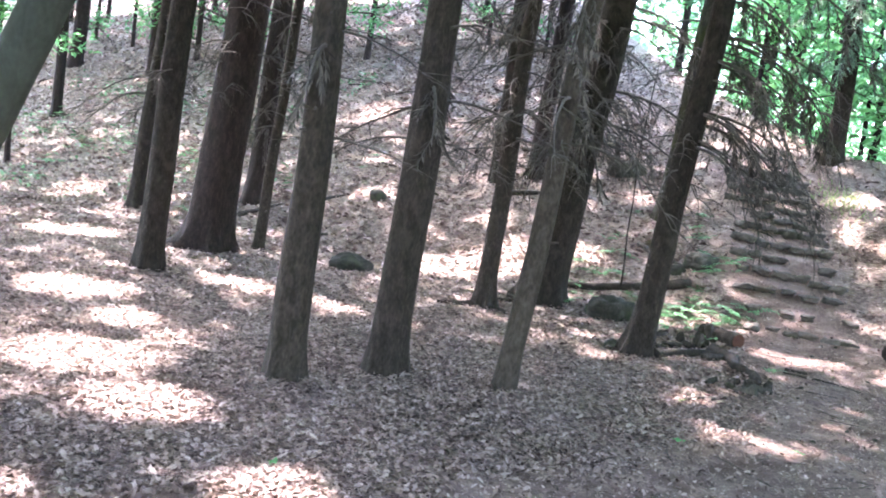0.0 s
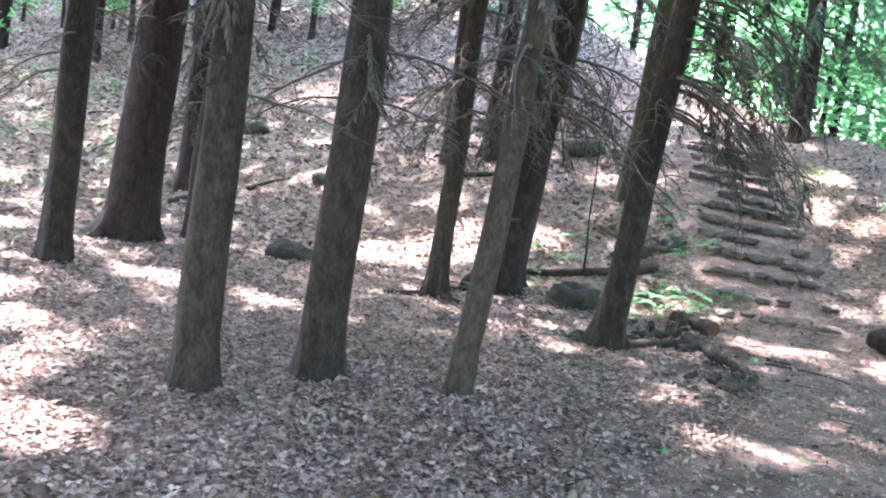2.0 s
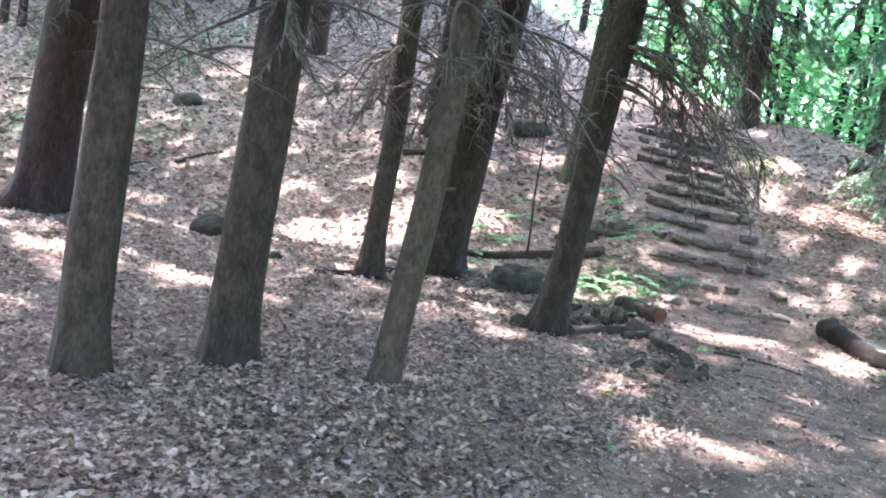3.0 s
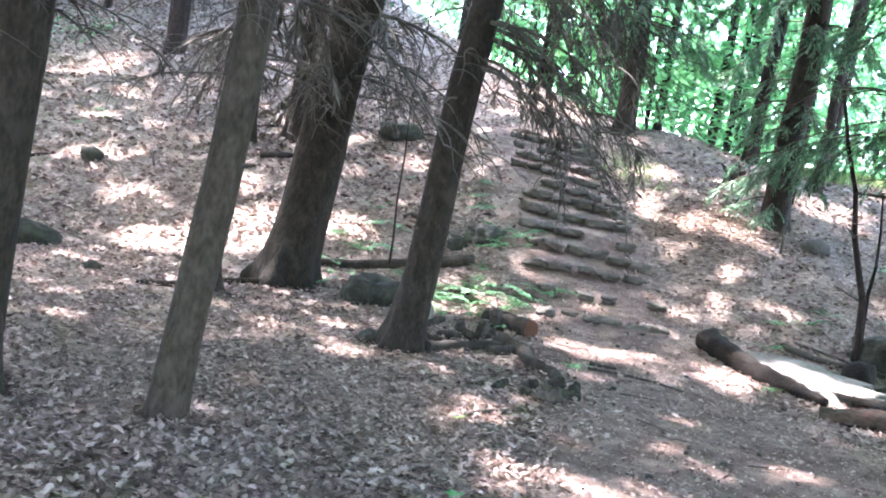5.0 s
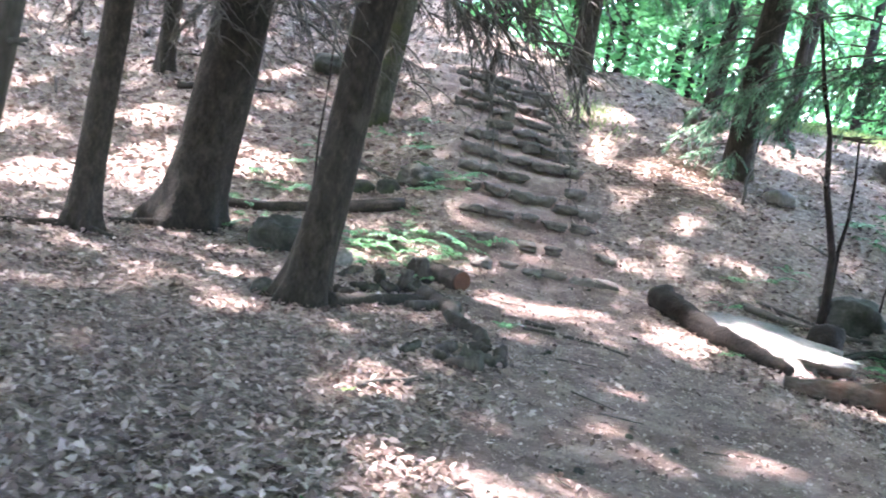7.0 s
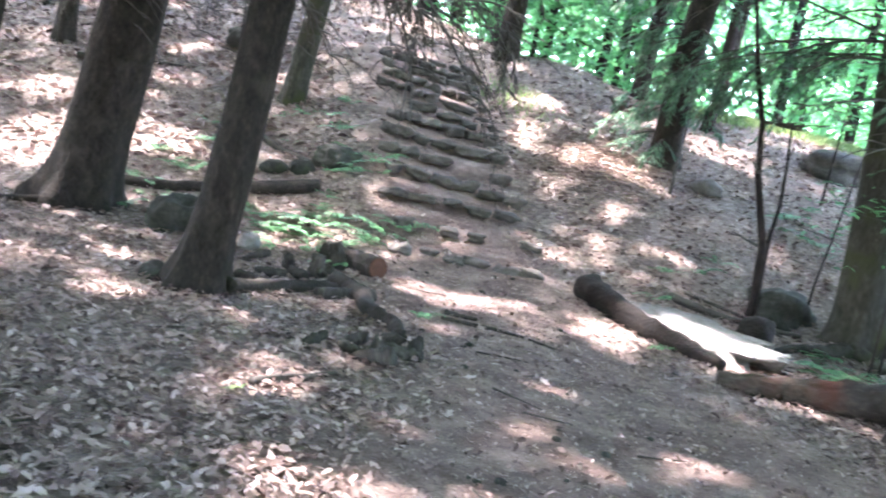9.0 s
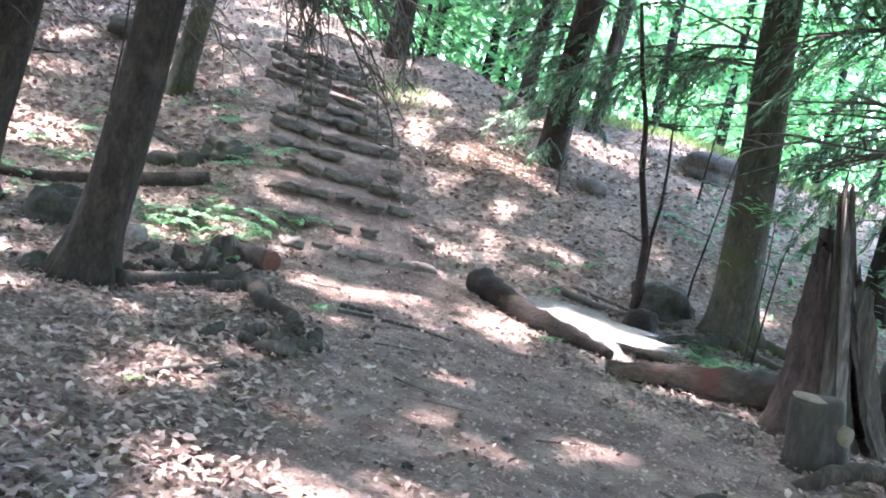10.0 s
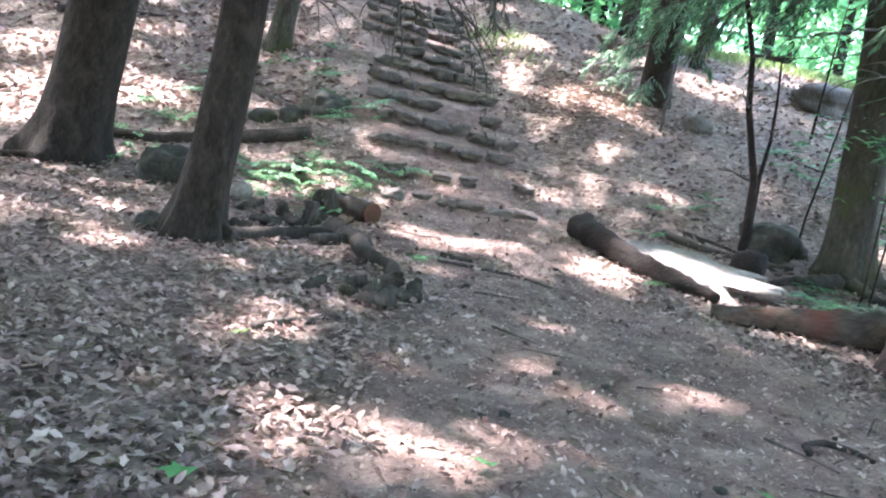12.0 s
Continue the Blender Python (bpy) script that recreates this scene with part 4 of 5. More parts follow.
lying_log("log", [(1.3, 14.85), (2.0, 14.75), (2.7, 14.7), (3.5, 14.6)], 0.07, 0.085, log_dark, "dark fallen log lying through the ferns", 84, lift=0.02)
lying_log("branch", [(2.85, 16.4), (3.1, 15.9), (3.3, 15.55), (3.55, 15.2)], 0.05, 0.025, wood_grey, "pale bare branch lying on the bank", 85, category="branch")
lying_log("root", [(2.35, 10.75), (2.6, 11.05), (2.85, 11.3), (3.1, 11.45), (3.35, 11.6)], 0.062, 0.04, log_dark, "dark root running from the leaning spruce", 86, category="root")
lying_log("log", [(3.28, 11.75), (3.42, 11.3), (3.36, 10.8), (3.46, 10.4), (3.4, 10.0)], 0.075, 0.05, log_dark, "dark rotten log between litter and trail", 87, ragged=0.14)
lying_log("log", [(3.05, 11.2), (3.3, 11.35), (3.55, 11.45)], 0.05, 0.045, wood_grey, "short grey piece of log by the roots", 88)
chunk = thing("log_chunk", pose(3.62, 12.45, gz(3.62, 12.45)), "sawn log chunk with an orange cut face", "log", "sawn chunks")
part("stem", log_shape([(-0.25, 0.35, 0.09), (0.0, 0.1, 0.10), (0.13, -0.16, 0.10)], 0.11, 0.10, 89, 16, 0.02, 0.03), log_dark, chunk)
part("cut_face", tube([(0.125, -0.15, 0.10), (0.138, -0.178, 0.10)], [0.098, 0.096], 16), wood_orange, chunk, "orange cut end", False)
for i, (x, y, h, r, tilt) in enumerate(((3.15, 12.1, 0.20, 0.07, 14), (3.45, 12.55, 0.24, 0.075, -10), (3.55, 12.65, 0.2, 0.06, 20), (2.95, 12.2, 0.14, 0.06, -18))):
    c = thing("log_chunk", pose(x, y, gz(x, y), tilt, tilt * 0.5, i * 50), "upright broken piece of grey wood", "log", "sawn chunks")
    part("stem", log_shape([(0, 0, -0.04), (0.01, 0, h * 0.5), (0.0, 0.02, h)], r, r * 0.8, 90 + i, 10, 0.12), wood_grey, c)
rng = np.random.RandomState(97)
for i, (x, y) in enumerate(((3.25, 9.5), (3.42, 9.62), (3.1, 9.4), (2.98, 9.52), (3.3, 9.8), (3.05, 9.72), (2.8, 9.62), (3.0, 11.9), (2.75, 11.75), (3.2, 11.95), (2.55, 11.3), (2.7, 12.3), (3.3, 12.2))):
    c = thing("wood_chunk", pose(x, y, gz(x, y) + 0.005, 0, rng.uniform(-25, 25), i * 67), ("mossy grey-green chunk of rotten wood", "dark chunk of rotten wood", "pale broken chunk of dead wood")[i % 3], "wood", "rotten chunks")
    h = rng.uniform(0.7, 1.2)
    part("stem", log_shape([(-0.12 * h, 0, 0.01), (0.02, 0.02, 0.05), (0.11 * h, 0.01, 0.04 + 0.06 * rng.rand())], 0.05 * h, 0.03, 95 + i, 9, 0.25), (bark_moss, log_dark, wood_grey)[i % 3], c)
lying_log("stick", [(2.36, 8.75), (2.5, 8.88), (2.65, 8.93), (2.82, 9.06)], 0.028, 0.014, wood_grey, "grey-brown stick lying on dry leaves", 101, category="stick")
lying_log("root", [(4.0, 11.02), (4.2, 10.95), (4.4, 10.9), (4.58, 10.78), (4.75, 10.5)], 0.026, 0.012, log_dark, "worn root crossing the dirt trail", 102, lift=0.0, category="root")
lying_log("root", [(4.08, 11.2), (4.22, 11.12), (4.32, 11.1)], 0.03, 0.02, log_dark, "worn root stub on the dirt trail", 103, lift=0.005, category="root")
lying_log("branch", [(6.75, 12.35), (7.05, 12.05), (7.45, 11.85), (7.9, 11.75)], 0.045, 0.02, twig_dark, "dark dead branch behind the rock slab", 104, category="branch")
lying_log("branch", [(7.0, 12.5), (7.4, 12.1), (7.7, 11.7)], 0.02, 0.01, twig_grey, "thin dead branch behind the rock slab", 105, category="branch")
for i, pts in enumerate(([(8.2, 11.45), (7.9, 11.4), (7.6, 11.45), (7.2, 11.3)], [(8.3, 11.4), (8.35, 11.1), (8.5, 10.9)], [(8.65, 11.5), (8.85, 11.2), (8.9, 10.9)])):
    lying_log("root", pts, 0.09, 0.025, bark_moss, "spreading surface root of the broad trunk", 110 + i, lift=0.02, category="root", group="roots of the broad trunk")
for i, pts in enumerate(([(0.1, 12.7), (-0.15, 12.62), (-0.45, 12.6)], [(0.3, 12.7), (0.42, 12.6), (0.58, 12.55)], [(0.8, 13.7), (0.55, 13.55), (0.35, 13.5)])):
    lying_log("root", pts, 0.07, 0.03, bark, "surface root beside the trunk", 115 + i, lift=0.01, category="root", group="roots on the flat")

# snag and stump
snag = thing("dead_snag", pose(6.93, 8.9, gz(6.93, 8.9)), "tall splintered dead trunk, grey and hollow", "snag")
lean = (-0.17, 0.08)


def shell(a0, a1, height, r_low, r_high, thick, seed):
    """A ragged curved slab of trunk wall from angle a0 to a1."""
    rng = np.random.RandomState(seed)
    nz, na = 20, 13
    V, F = [], []
    rng_top = rng.uniform(0.75, 1.0, na)
    for side in (0, 1):
        for k in range(nz):
            f = k / (nz - 1)
            for j in range(na):
                a = a0 + (a1 - a0) * j / (na - 1)
                top = height * (0.76 + 0.24 * abs(math.sin(1.9 * j + seed)) * rng_top[j])
                z = -0.15 + (top + 0.15) * f
                r = r_low * (1 + 0.55 * math.exp(-max(z, 0) / 0.3)) * (1 - f) + r_high * f - side * thick
                r += 0.03 * math.sin(5 * a + 2.6 * z + seed) + 0.016 * math.sin(17 * a + 5 * z) + rng.uniform(-0.014, 0.014)
                V.append((lean[0] * z + r * math.cos(a), lean[1] * z + r * math.sin(a), z))
    o = nz * na
    for k in range(nz - 1):
        for j in range(na - 1):
            q = (k * na + j, k * na + j + 1, (k + 1) * na + j + 1, (k + 1) * na + j)
            F.append(q)
            F.append(tuple(i + o for i in q[::-1]))
        for j, flip in ((0, 1), (na - 1, 0)):
            q = (k * na + j, (k + 1) * na + j, (k + 1) * na + j + o, k * na + j + o)
            F.append(q[::-1] if flip else q)
    for j in range(na - 1):
        F.append(((nz - 1) * na + j, (nz - 1) * na + j + 1, (nz - 1) * na + j + 1 + o, (nz - 1) * na + j + o))
    return V, F


part("trunk_wall", shell(3.7, 4.5, 1.85, 0.27, 0.12, 0.05, 1), wood_grey, snag, "weathered grey wood")
part("trunk_wall", shell(2.5, 3.7, 1.3, 0.33, 0.17, 0.05, 6), bark_dark, snag, "dark bark left on the side")
part("trunk_wall", shell(4.75, 5.5, 1.15, 0.31, 0.20, 0.05, 4), wood_grey, snag, "cracked grey-brown wood")
part("trunk_wall", shell(5.45, 6.9, 1.0, 0.34, 0.22, 0.06, 2), rot_brown, snag, "crumbling reddish wood")
part("trunk_wall", shell(6.9, 8.8, 1.5, 0.28, 0.13, 0.05, 3), bark_dark, snag, "dark outer bark")
part("trunk_wall", shell(4.05, 4.3, 1.7, 0.30, 0.14, 0.05, 9), wood_pale, snag, "pale bare strip of wood")
part("heartwood", log_shape([(0, 0, -0.1), (lean[0] * 0.5, lean[1] * 0.5, 0.5), (lean[0] * 1.0, lean[1] * 1.0, 1.0)], 0.15, 0.05, 5, 12, 0.2), bark_dark, snag, "dark hollow core")
for i, (a, h, mt) in enumerate(((5.2, 1.25, wood_grey), (4.5, 1.5, wood_pale), (5.9, 1.1, rot_brown), (3.2, 1.3, bark_dark))):
    b0 = np.array((0.15 * math.cos(a), 0.15 * math.sin(a), 0)) + trunk_axis(lean, h - 0.6)
    part("splinter", log_shape([b0, b0 + np.array((lean[0] * 0.3, lean[1] * 0.3, 0.3)), b0 + np.array((lean[0] * 0.6, lean[1] * 0.6, 0.6))], 0.04, 0.008, 130 + i, 6, 0.2), mt, snag)
lying_log("brushwood", [(7.35, 8.9), (7.6, 9.05), (7.9, 9.2)], 0.20, 0.14, rot_red, "heap of crumbled reddish rotten wood by the snag", 140, category="dead wood", ragged=0.25)
stump = thing("stump", pose(5.98, 8.12, gz(5.98, 8.12)), "sawn grey tree stump with a pale branch scar", "stump")
part("stem", tube([(0, 0, -0.15), (0, 0, 0.0), (-0.015, 0.008, 0.08), (-0.05, 0.025, 0.25), (-0.075, 0.04, 0.395), (-0.078, 0.042, 0.41)], [0.215, 0.205, 0.182, 0.160, 0.147, 0.135], 22, True, lambda k, a: 1 + 0.04 * np.sin(4 * a + 1) + 0.02 * np.sin(9 * a)), bark_stump, stump)
part("cut_face", tube([(-0.078, 0.042, 0.405), (-0.078, 0.042, 0.417)], [0.134, 0.131], 22, True, lambda k, a: 1 + 0.04 * np.sin(4 * a + 1)), wood_cut, stump, "flat sawn top", False)
part("branch_scar", tube([(-0.015, -0.10, 0.26), (0.0, -0.165, 0.26)], [0.062, 0.055], 12), wood_cut, stump, "pale round branch scar")
arch = thing("root", pose(5.9, 7.78, gz(5.9, 7.78)), "thick bent root arching out of the ground", "root")
part("stem", log_shape([(-0.32, 0.08, -0.03), (-0.18, 0.05, 0.07), (0.0, 0.0, 0.13), (0.2, -0.03, 0.12), (0.34, -0.06, 0.0), (0.38, -0.07, -0.1)], 0.045, 0.05, 141, 10, 0.05), bark, arch)
# upturned reddish roots on the brow
up = thing("upturned_roots", pose(8.6, 17.95, gz(8.6, 17.95)), "upturned reddish-brown root plate on the brow", "roots")
rng = np.random.RandomState(142)
for i in range(9):
    a = rng.uniform(0, 6.28)
    e = np.array((0.26 * math.cos(a), 0.2 * math.sin(a), rng.uniform(0.08, 0.34)))
    part("root", log_shape([(0, 0, -0.05), e * 0.5 + rng.uniform(-0.06, 0.06, 3), e], 0.09, 0.015, 150 + i, 7, 0.15), rot_brown, up)
# dead post on the bank
post = thing("dead_sapling", pose(8.05, 14.95, gz(8.05, 14.95)), "short dead sapling stem on the bank", "sapling")
part("stem", tube([(0, 0, -0.1), (0.01, 0, 0.15), (-0.02, 0, 0.35), (0.03, 0, 0.5)], [0.025, 0.022, 0.018, 0.01], 7), twig_dark, post)
part("side_shoot", tube([(-0.01, 0, 0.3), (0.05, 0, 0.42), (0.06, 0, 0.55)], [0.012, 0.01, 0.005], 5), twig_dark, post)


# ---- saplings ----
def sapling(x, y, pts, r, label, seed, forks=3, leaves=0, mat=None):
    t = thing("sapling", pose(x, y, gz(x, y)), label, "sapling")
    part("stem", tube([(0, 0, -0.1)] + pts, list(np.linspace(r, r * 0.35, len(pts) + 1)), 8), mat or bark_dark, t)
    rng = np.random.RandomState(seed)
    C = []
    for i in range(forks):
        k = rng.randint(1, len(pts))
        a = rng.uniform(0, 6.28)
        part("side_branch", dead_branch(pts[k], a, rng.uniform(0.35, 0.9), rng, -0.3, r * 0.4, 6, 1), mat or twig_dark, t)
        C += [np.array(pts[k]) + np.array((math.cos(a), math.sin(a), 0.2)) * rng.uniform(0.2, 0.8) + rng.normal(0, 0.12, 3) for _ in range(leaves // max(forks, 1))]
    if leaves:
        place_mesh("foliage", scatter("foliage", *BLADE, np.array(C), rand_rot(rng, len(C), 0.6), rng.uniform(0.06, 0.12, len(C))), leaf_bright, t, "bright green leaves")
    return t


sapling(7.54, 12.1, [(0, 0, 0.2), (-0.03, 0.02, 0.7), (-0.12, 0.05, 1.0), (-0.24, 0.08, 1.4), (-0.32, 0.1, 1.9), (-0.52, 0.1, 2.4), (-0.7, 0.1, 3.0)], 0.05, "thin dark crooked sapling with a forked stem", 301, 5)
sapling(7.60, 12.12, [(-0.04, 0.0, 0.75), (0.03, 0.05, 1.1), (0.04, 0.1, 1.5), (-0.02, 0.1, 1.9)], 0.026, "second dark stem of the forked sapling", 302, 3)
sapling(8.1, 12.0, [(0.02, 0, 0.4), (0.1, 0, 0.9), (0.2, 0, 1.6), (0.33, 0, 2.4)], 0.014, "very thin bare sapling beside the broad trunk", 303, 3)
sapling(2.4, 14.68, [(0.0, 0, 0.4), (-0.03, 0, 0.9), (-0.02, 0, 1.5), (-0.05, 0, 2.2), (0.0, 0, 3.0), (0.05, 0, 3.8)], 0.017, "slender bare sapling rising from the fallen log", 304, 2)
sapling(8.25, 11.05, [(0.02, 0, 0.5), (0.05, 0, 0.95), (0.12, 0, 1.35)], 0.012, "young broadleaf sapling with bright green leaves", 305, 6, 90)
sprig = sapling(8.0, 10.9, [(0.0, 0, 0.5), (0.02, 0.03, 1.0), (0.0, 0.05, 1.5)], 0.012, "slender sapling holding a flat spray of bright leaves", 309, 2)
rng = np.random.RandomState(310)
n = 130
C = np.stack([rng.normal(0.05, 0.24, n), rng.normal(0, 0.15, n), 1.45 + rng.normal(0, 0.05, n)], -1)
place_mesh("foliage", scatter("foliage", *BLADE, C, rand_rot(rng, n, 0.4), rng.uniform(0.08, 0.15, n)), leaf_bright, sprig, "bright green leaves")
sapling(10.6, 15.2, [(0.02, 0, 0.5), (0.05, 0, 1.2), (0.1, 0, 2.0)], 0.02, "leafy young tree on the far bank", 306, 8, 220)
sapling(9.3, 17.0, [(0.02, 0, 0.5), (0.05, 0, 1.2), (-0.1, 0, 2.2)], 0.02, "leafy young tree on the brow", 307, 8, 260)
sapling(12.6, 14.5, [(0.02, 0, 0.5), (0.05, 0, 1.3), (0.1, 0, 2.4)], 0.02, "leafy young tree in the hollow", 308, 8, 260)


# ---- ferns, herbs, grass ----
def fern(seed, fronds, length):
    t = thing("fern", pose(0, 0, -60), "low bright green fern growing in leaf litter", "fern", "ferns")
    rng = np.random.RandomState(seed)
    for i in range(fronds):
        a = 6.28 * i / fronds + rng.uniform(-0.5, 0.5)
        L, lift = length * rng.uniform(0.6, 1.2), rng.uniform(0.35, 0.8)
        out, s = np.array((math.cos(a), math.sin(a), 0.0)), np.array((-math.sin(a), math.cos(a), 0.0))
        V, F = [], []
        for k in range(8):
            f = (k + 1.5) / 9.5
            c = out * L * f + np.array((0, 0, lift * L * f * (1.25 - f)))
            w = 0.36 * L * (1 - f) ** 0.7 * min(1, 0.45 + 1.6 * f)
            for sg in (1, -1):
                b = len(V)
                droop = rng.uniform(-0.25, 0.05)
                tip = c + sg * s * w + out * 0.22 * w + np.array((0, 0, droop * w))
                mid = c + 0.5 * (tip - c)
                V += [tuple(c - out * 0.02 * L), tuple(mid - out * 0.052 * L + np.array((0, 0, 0.012))), tuple(tip), tuple(mid + out * 0.058 * L)]
                F.append((b, b + 1, b + 2, b + 3) if sg > 0 else (b + 3, b + 2, b + 1, b))
        b = len(V)
        e = out * L + np.array((0, 0, lift * L * 0.25))
        V += [(0, 0, 0), tuple(out * L * 0.5 + s * 0.006 + np.array((0, 0, lift * L * 0.375))), tuple(e), tuple(out * L * 0.5 - s * 0.006 + np.array((0, 0, lift * L * 0.375)))]
        F.append((b, b + 1, b + 2, b + 3))
        part("frond", (V, F), fern_green, t)
    return t


fern_a, fern_b, fern_c = fern(401, 6, 0.42), fern(402, 5, 0.30), fern(404, 3, 0.36)
rng = np.random.RandomState(403)
spots = [(rng.uniform(2.7, 4.3), rng.uniform(12.5, 14.5)) for _ in range(19)] + [(rng.uniform(3.5, 4.4), rng.uniform(14.6, 15.3)) for _ in range(6)] + [(rng.uniform(1.5, 2.9), rng.uniform(13.6, 15.4)) for _ in range(13)] + [(rng.uniform(3.2, 4.2), rng.uniform(15.2, 17.2)) for _ in range(6)] + [(rng.uniform(1.6, 3.4), rng.uniform(15.2, 18.0)) for _ in range(7)]
spots += [(rng.uniform(-8.6, -6.6), rng.uniform(20.5, 22.5)) for _ in range(9)] + [(rng.uniform(-11.8, -9.6), rng.uniform(21, 23.5)) for _ in range(9)] + [(-5.5, 18.0), (-5.2, 18.4), (-5.9, 18.1), (-6.2, 18.5), (-3.1, 21.0), (-2.7, 21.3), (-2.9, 21.8)]
spots += [(7.75, 10.8), (7.95, 10.6), (7.6, 10.95), (7.9, 11.3), (8.1, 10.9), (7.4, 10.7), (7.3, 10.35), (6.62, 12.3), (5.98, 11.05), (6.1, 10.95), (3.8, 10.85), (3.7, 15.0), (10.2, 14.9), (10.5, 14.7), (9.9, 14.5), (10.8, 13.6), (11.2, 13.9), (9.6, 13.9), (10.0, 13.3), (9.3, 14.2), (9.6, 14.6), (7.4, 12.9), (7.8, 13.2), (7.0, 12.9), (3.5, 17.0), (3.3, 16.9)]
for i, (x, y) in enumerate(spots):
    copy_thing((fern_a, fern_b, fern_c)[i % 3], pose(x, y, gz(x, y), rng.uniform(-12, 12), rng.uniform(-12, 12), rng.uniform(0, 360)) @ Matrix.Scale(rng.uniform(0.55, 1.1), 4))
for f, x, y in ((fern_a, 3.3, 13.5), (fern_b, 3.6, 13.9), (fern_c, 2.9, 13.1)):
    f.matrix_basis = pose(x, y, gz(x, y))

# grassy fringe on the brow and beside the upper steps
n = 5000
C = np.stack([rng.uniform(10.5, 16.5, n), np.zeros(n), np.zeros(n)], -1)
C[:, 1] = 19.4 - 0.28 * (C[:, 0] - 10.5) + rng.normal(0, 0.5, n)
m2 = 220
C2 = np.stack([rng.normal(6.95, 0.25, m2), rng.normal(18.4, 0.6, m2), np.zeros(m2)], -1)
C = np.concatenate([C, C2])
C[:, 2] = ground(C[:, 0], C[:, 1])
D = rng.normal(0, 0.4, C.shape)
D[:, 2] = 1
D /= np.linalg.norm(D, axis=1)[:, None]
tagged(place_mesh("grass", scatter("grass", *SPRIG, C, turns_along(D, rng), rng.uniform(0.08, 0.2, len(C))), grass_mat), "sunlit yellow-green grass on the brow", "grass", kind="stuff")


# ---- litter ----
def fan(n, rng, near, far):
    """Points on the ground, thinning out with distance from the trail bend."""
    r = near * (far / near) ** rng.uniform(0, 1, n)
    a = rng.uniform(-1.35, 1.15, n)
    return 0.9 + r * np.sin(a + 0.16), 2.6 + r * np.cos(a + 0.16)


def lay_leaves(name, template, n, seed, lo, hi, label, mat, keep_on_trail, near=1.2, far=34.0, tilt=0.75):
    rng = np.random.RandomState(seed)
    x, y = fan(n, rng, near, far)
    t = trail_amount(x, y)
    ok = rng.uniform(0, 1, n) > t * (1 - keep_on_trail)
    x, y = x[ok], y[ok]
    C = np.stack([x, y, ground(x, y) + rng.uniform(0.004, 0.03, len(x))], -1)
    d = np.hypot(x - 0.9, y - 2.6)
    S = rng.uniform(lo, hi, len(x)) * (1 + 0.06 * np.clip(d - 6, 0, 24))
    return tagged(place_mesh(name, scatter(name, *template, C, rand_rot(rng, len(C), tilt), S), mat), label, "leaf litter", kind="stuff")


lay_leaves("leaf_litter", leaf_template(0), 75000, 501, 0.042, 0.098, "dry brown lobed leaves covering the ground", litter, 0.03, tilt=0.6)
lay_leaves("leaf_litter", leaf_template(1), 100000, 502, 0.028, 0.065, "dry brown oval leaves covering the ground", litter, 0.10)
lay_leaves("leaf_litter", leaf_template(2), 70000, 504, 0.018, 0.05, "torn and curled scraps of dry brown leaves", litter, 0.22, tilt=1.0)
# litter behind and beside the walker
rng = np.random.RandomState(510)
n = 14000
x, y = rng.uniform(-5, 7, n), rng.uniform(-5, 6, n)
ok = rng.uniform(0, 1, n) > 0.95 * trail_amount(x, y)
C = np.stack([x[ok], y[ok], ground(x[ok], y[ok]) + 0.012], -1)
tagged(place_mesh("leaf_litter", scatter("leaf_litter", *leaf_template(0), C, rand_rot(rng, len(C), 0.6), rng.uniform(0.05, 0.11, len(C))), litter), "dry brown leaves beside the trail", "leaf litter", kind="stuff")
# deeper litter on the bank
n = 34000
x, y = rng.uniform(-22, 4, n), rng.uniform(15.5, 44, n)
C = np.stack([x, y, ground(x, y) + 0.02], -1)
tagged(place_mesh("leaf_litter", scatter("leaf_litter", *leaf_template(1), C, rand_rot(rng, n, 0.9), rng.uniform(0.07, 0.17, n)), litter), "thick dry leaves on the bank", "leaf litter", kind="stuff")
for i in range(16):
    x, y, a, ln = rng.uniform(-13, 2), rng.uniform(18, 29), rng.uniform(0, 6.28), rng.uniform(0.5, 1.6)
    lying_log("branch", [(x, y), (x + 0.5 * ln * math.cos(a), y + 0.5 * ln * math.sin(a) + 0.06), (x + ln * math.cos(a), y + ln * math.sin(a))], rng.uniform(0.03, 0.07), 0.015, log_dark, "dark dead branch lying on the leafy bank", 600 + i, category="branch", group="branches on the bank", sides=7)
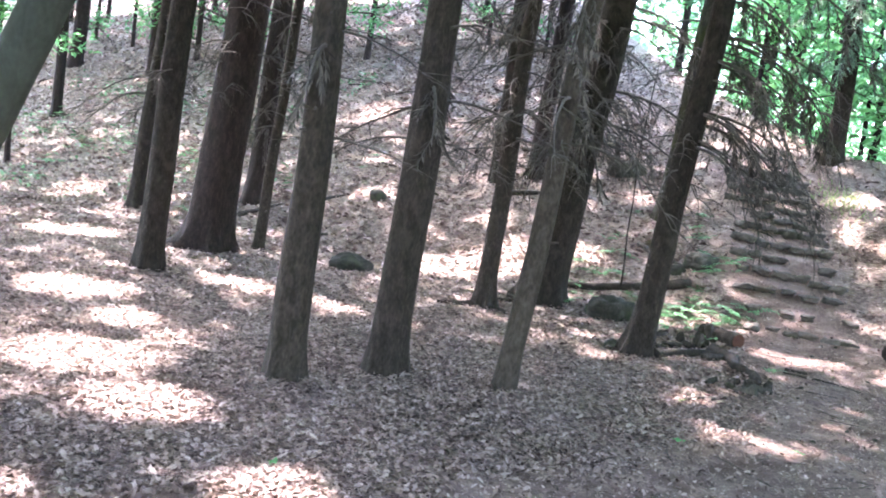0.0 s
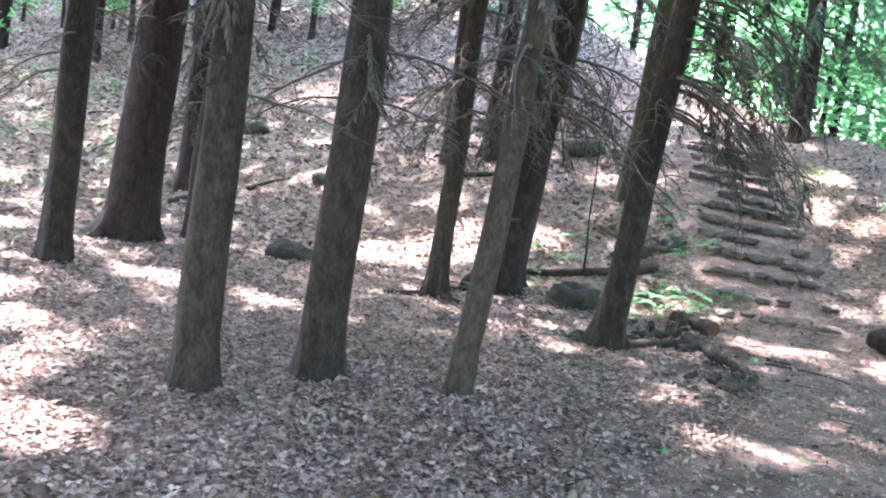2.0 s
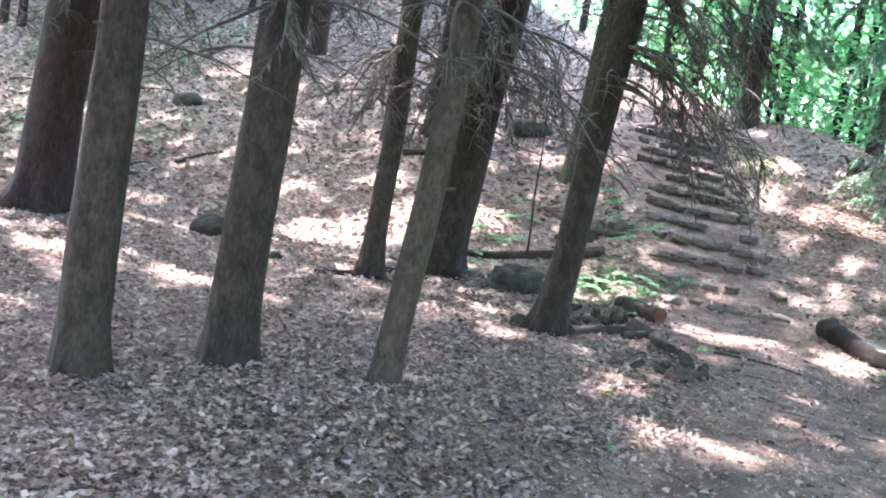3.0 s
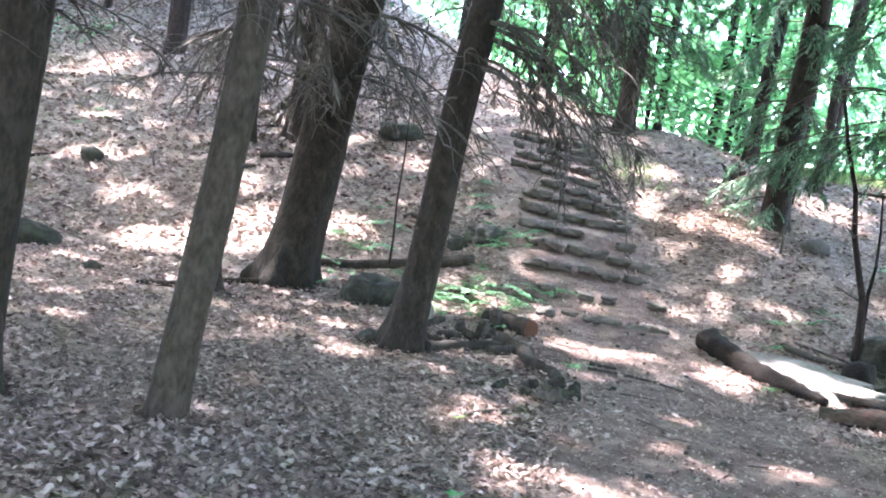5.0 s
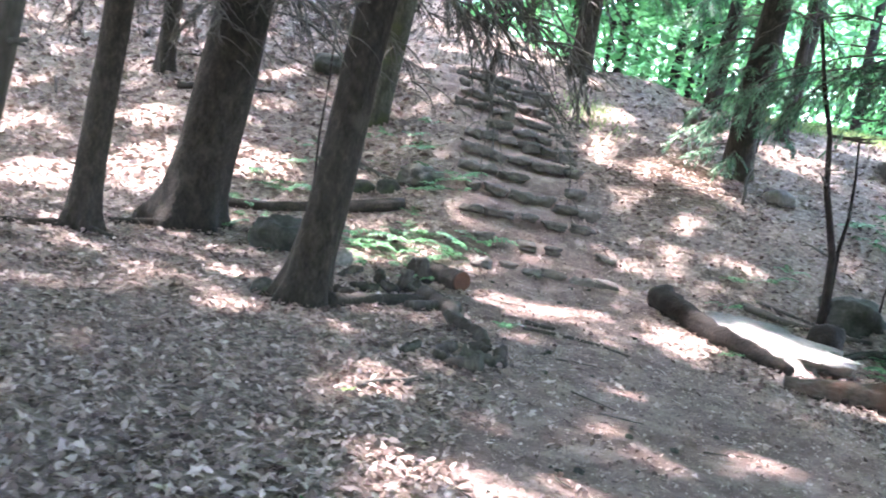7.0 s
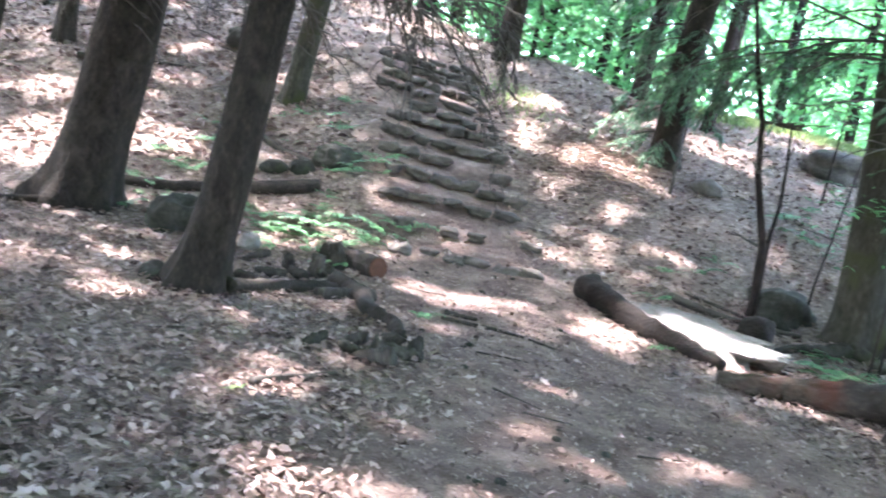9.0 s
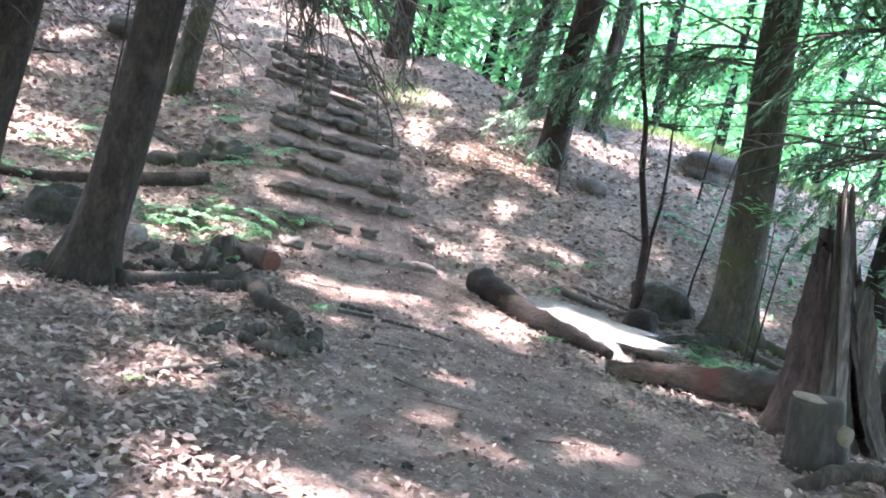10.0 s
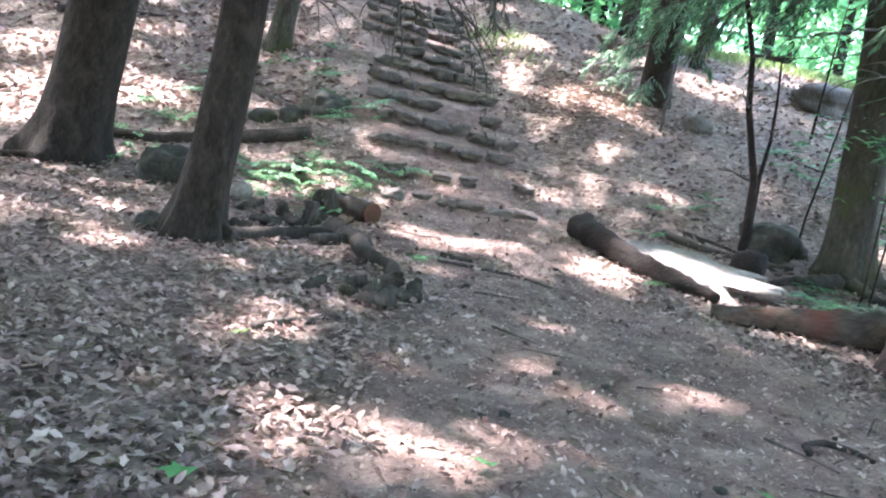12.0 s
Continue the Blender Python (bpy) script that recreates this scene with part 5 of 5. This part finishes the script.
# crumbs of leaf, bark and grit on the trail
n = 75000
x, y = rng.uniform(-0.6, 7.2, n), rng.uniform(4.0, 14.5, n)
ok = trail_amount(x, y) > 0.3
C = np.stack([x[ok], y[ok], ground(x[ok], y[ok]) + 0.006], -1)
tagged(place_mesh("leaf_crumbs", scatter("leaf_crumbs", *leaf_template(1), C, rand_rot(rng, len(C), 0.6), 0.009 + 0.030 * rng.uniform(0, 1, len(C)) ** 2.5), litter), "crumbled leaves and grit on the dirt trail", "leaf litter", kind="stuff")
pebble = mesh_from("pebble", *lump(91, 1, 1, 0.6, 0.3, 1), True)
for i in range(40):
    x, y = rng.uniform(2.6, 6.2), rng.uniform(6.5, 13)
    r = rng.uniform(0.012, 0.035)
    tagged(place_mesh("pebble", pebble, stone, None, "", pose(x, y, gz(x, y) + 0.2 * r, 0, 0, 40 * i) @ Matrix.Scale(r, 4)), "small dark pebble on the trail", "pebble", "pebbles on the trail")
# fallen needles in a reddish patch by the spruce
rng = np.random.RandomState(503)
n = 2600
C = np.stack([rng.normal(7.5, 0.55, n), rng.normal(15.8, 0.6, n), np.zeros(n)], -1)
C[:, 2] = ground(C[:, 0], C[:, 1]) + 0.012
tagged(place_mesh("needle_duff", scatter("needle_duff", *BLADE, C, rand_rot(rng, n, 0.3), rng.uniform(0.07, 0.14, n)), duff_mat), "reddish fallen needles on the bank", "needles", kind="stuff")
# bent twig lying on the trail
lying_log("stick", [(4.62, 7.5), (4.68, 7.6), (4.8, 7.63), (4.9, 7.55), (4.93, 7.45)], 0.018, 0.012, log_dark, "dark bent stick lying on the dirt trail", 120, category="stick")
# small twigs lying about
shapes = []
for i in range(260):
    x, y = fan(1, rng, 2.5, 18)
    x, y = float(x[0]), float(y[0])
    a, L = rng.uniform(0, 6.28), rng.uniform(0.08, 0.4)
    pts = [(x + math.cos(a) * L * k + rng.uniform(-0.01, 0.01), y + math.sin(a) * L * k, gz(x + math.cos(a) * L * k, y + math.sin(a) * L * k) + 0.015) for k in (-0.5, 0, 0.5)]
    shapes.append(tube(pts, [0.006, 0.005, 0.003], 4))
tagged(part("twigs", join(shapes), twig_dark, None), "small dark twigs scattered on the ground", "twigs", kind="stuff")
# fresh green leaves dropped on the litter
for i, (x, y) in enumerate(((1.95, 7.05), (2.95, 7.15), (4.0, 7.0), (2.26, 8.55), (-0.9, 5.0))):
    lf = place_mesh("fallen_leaf", scatter("fallen_leaf", *leaf_template(0), np.zeros((1, 3)), rand_rot(rng, 1, 0.3), [0.13]), grass_mat if i == 3 else leaf_bright, None, "", pose(x, y, gz(x, y) + 0.03))
    tagged(lf, "fallen yellow leaf on the litter" if i == 3 else "fresh green leaf lying on the litter", "leaf", "fallen leaves")
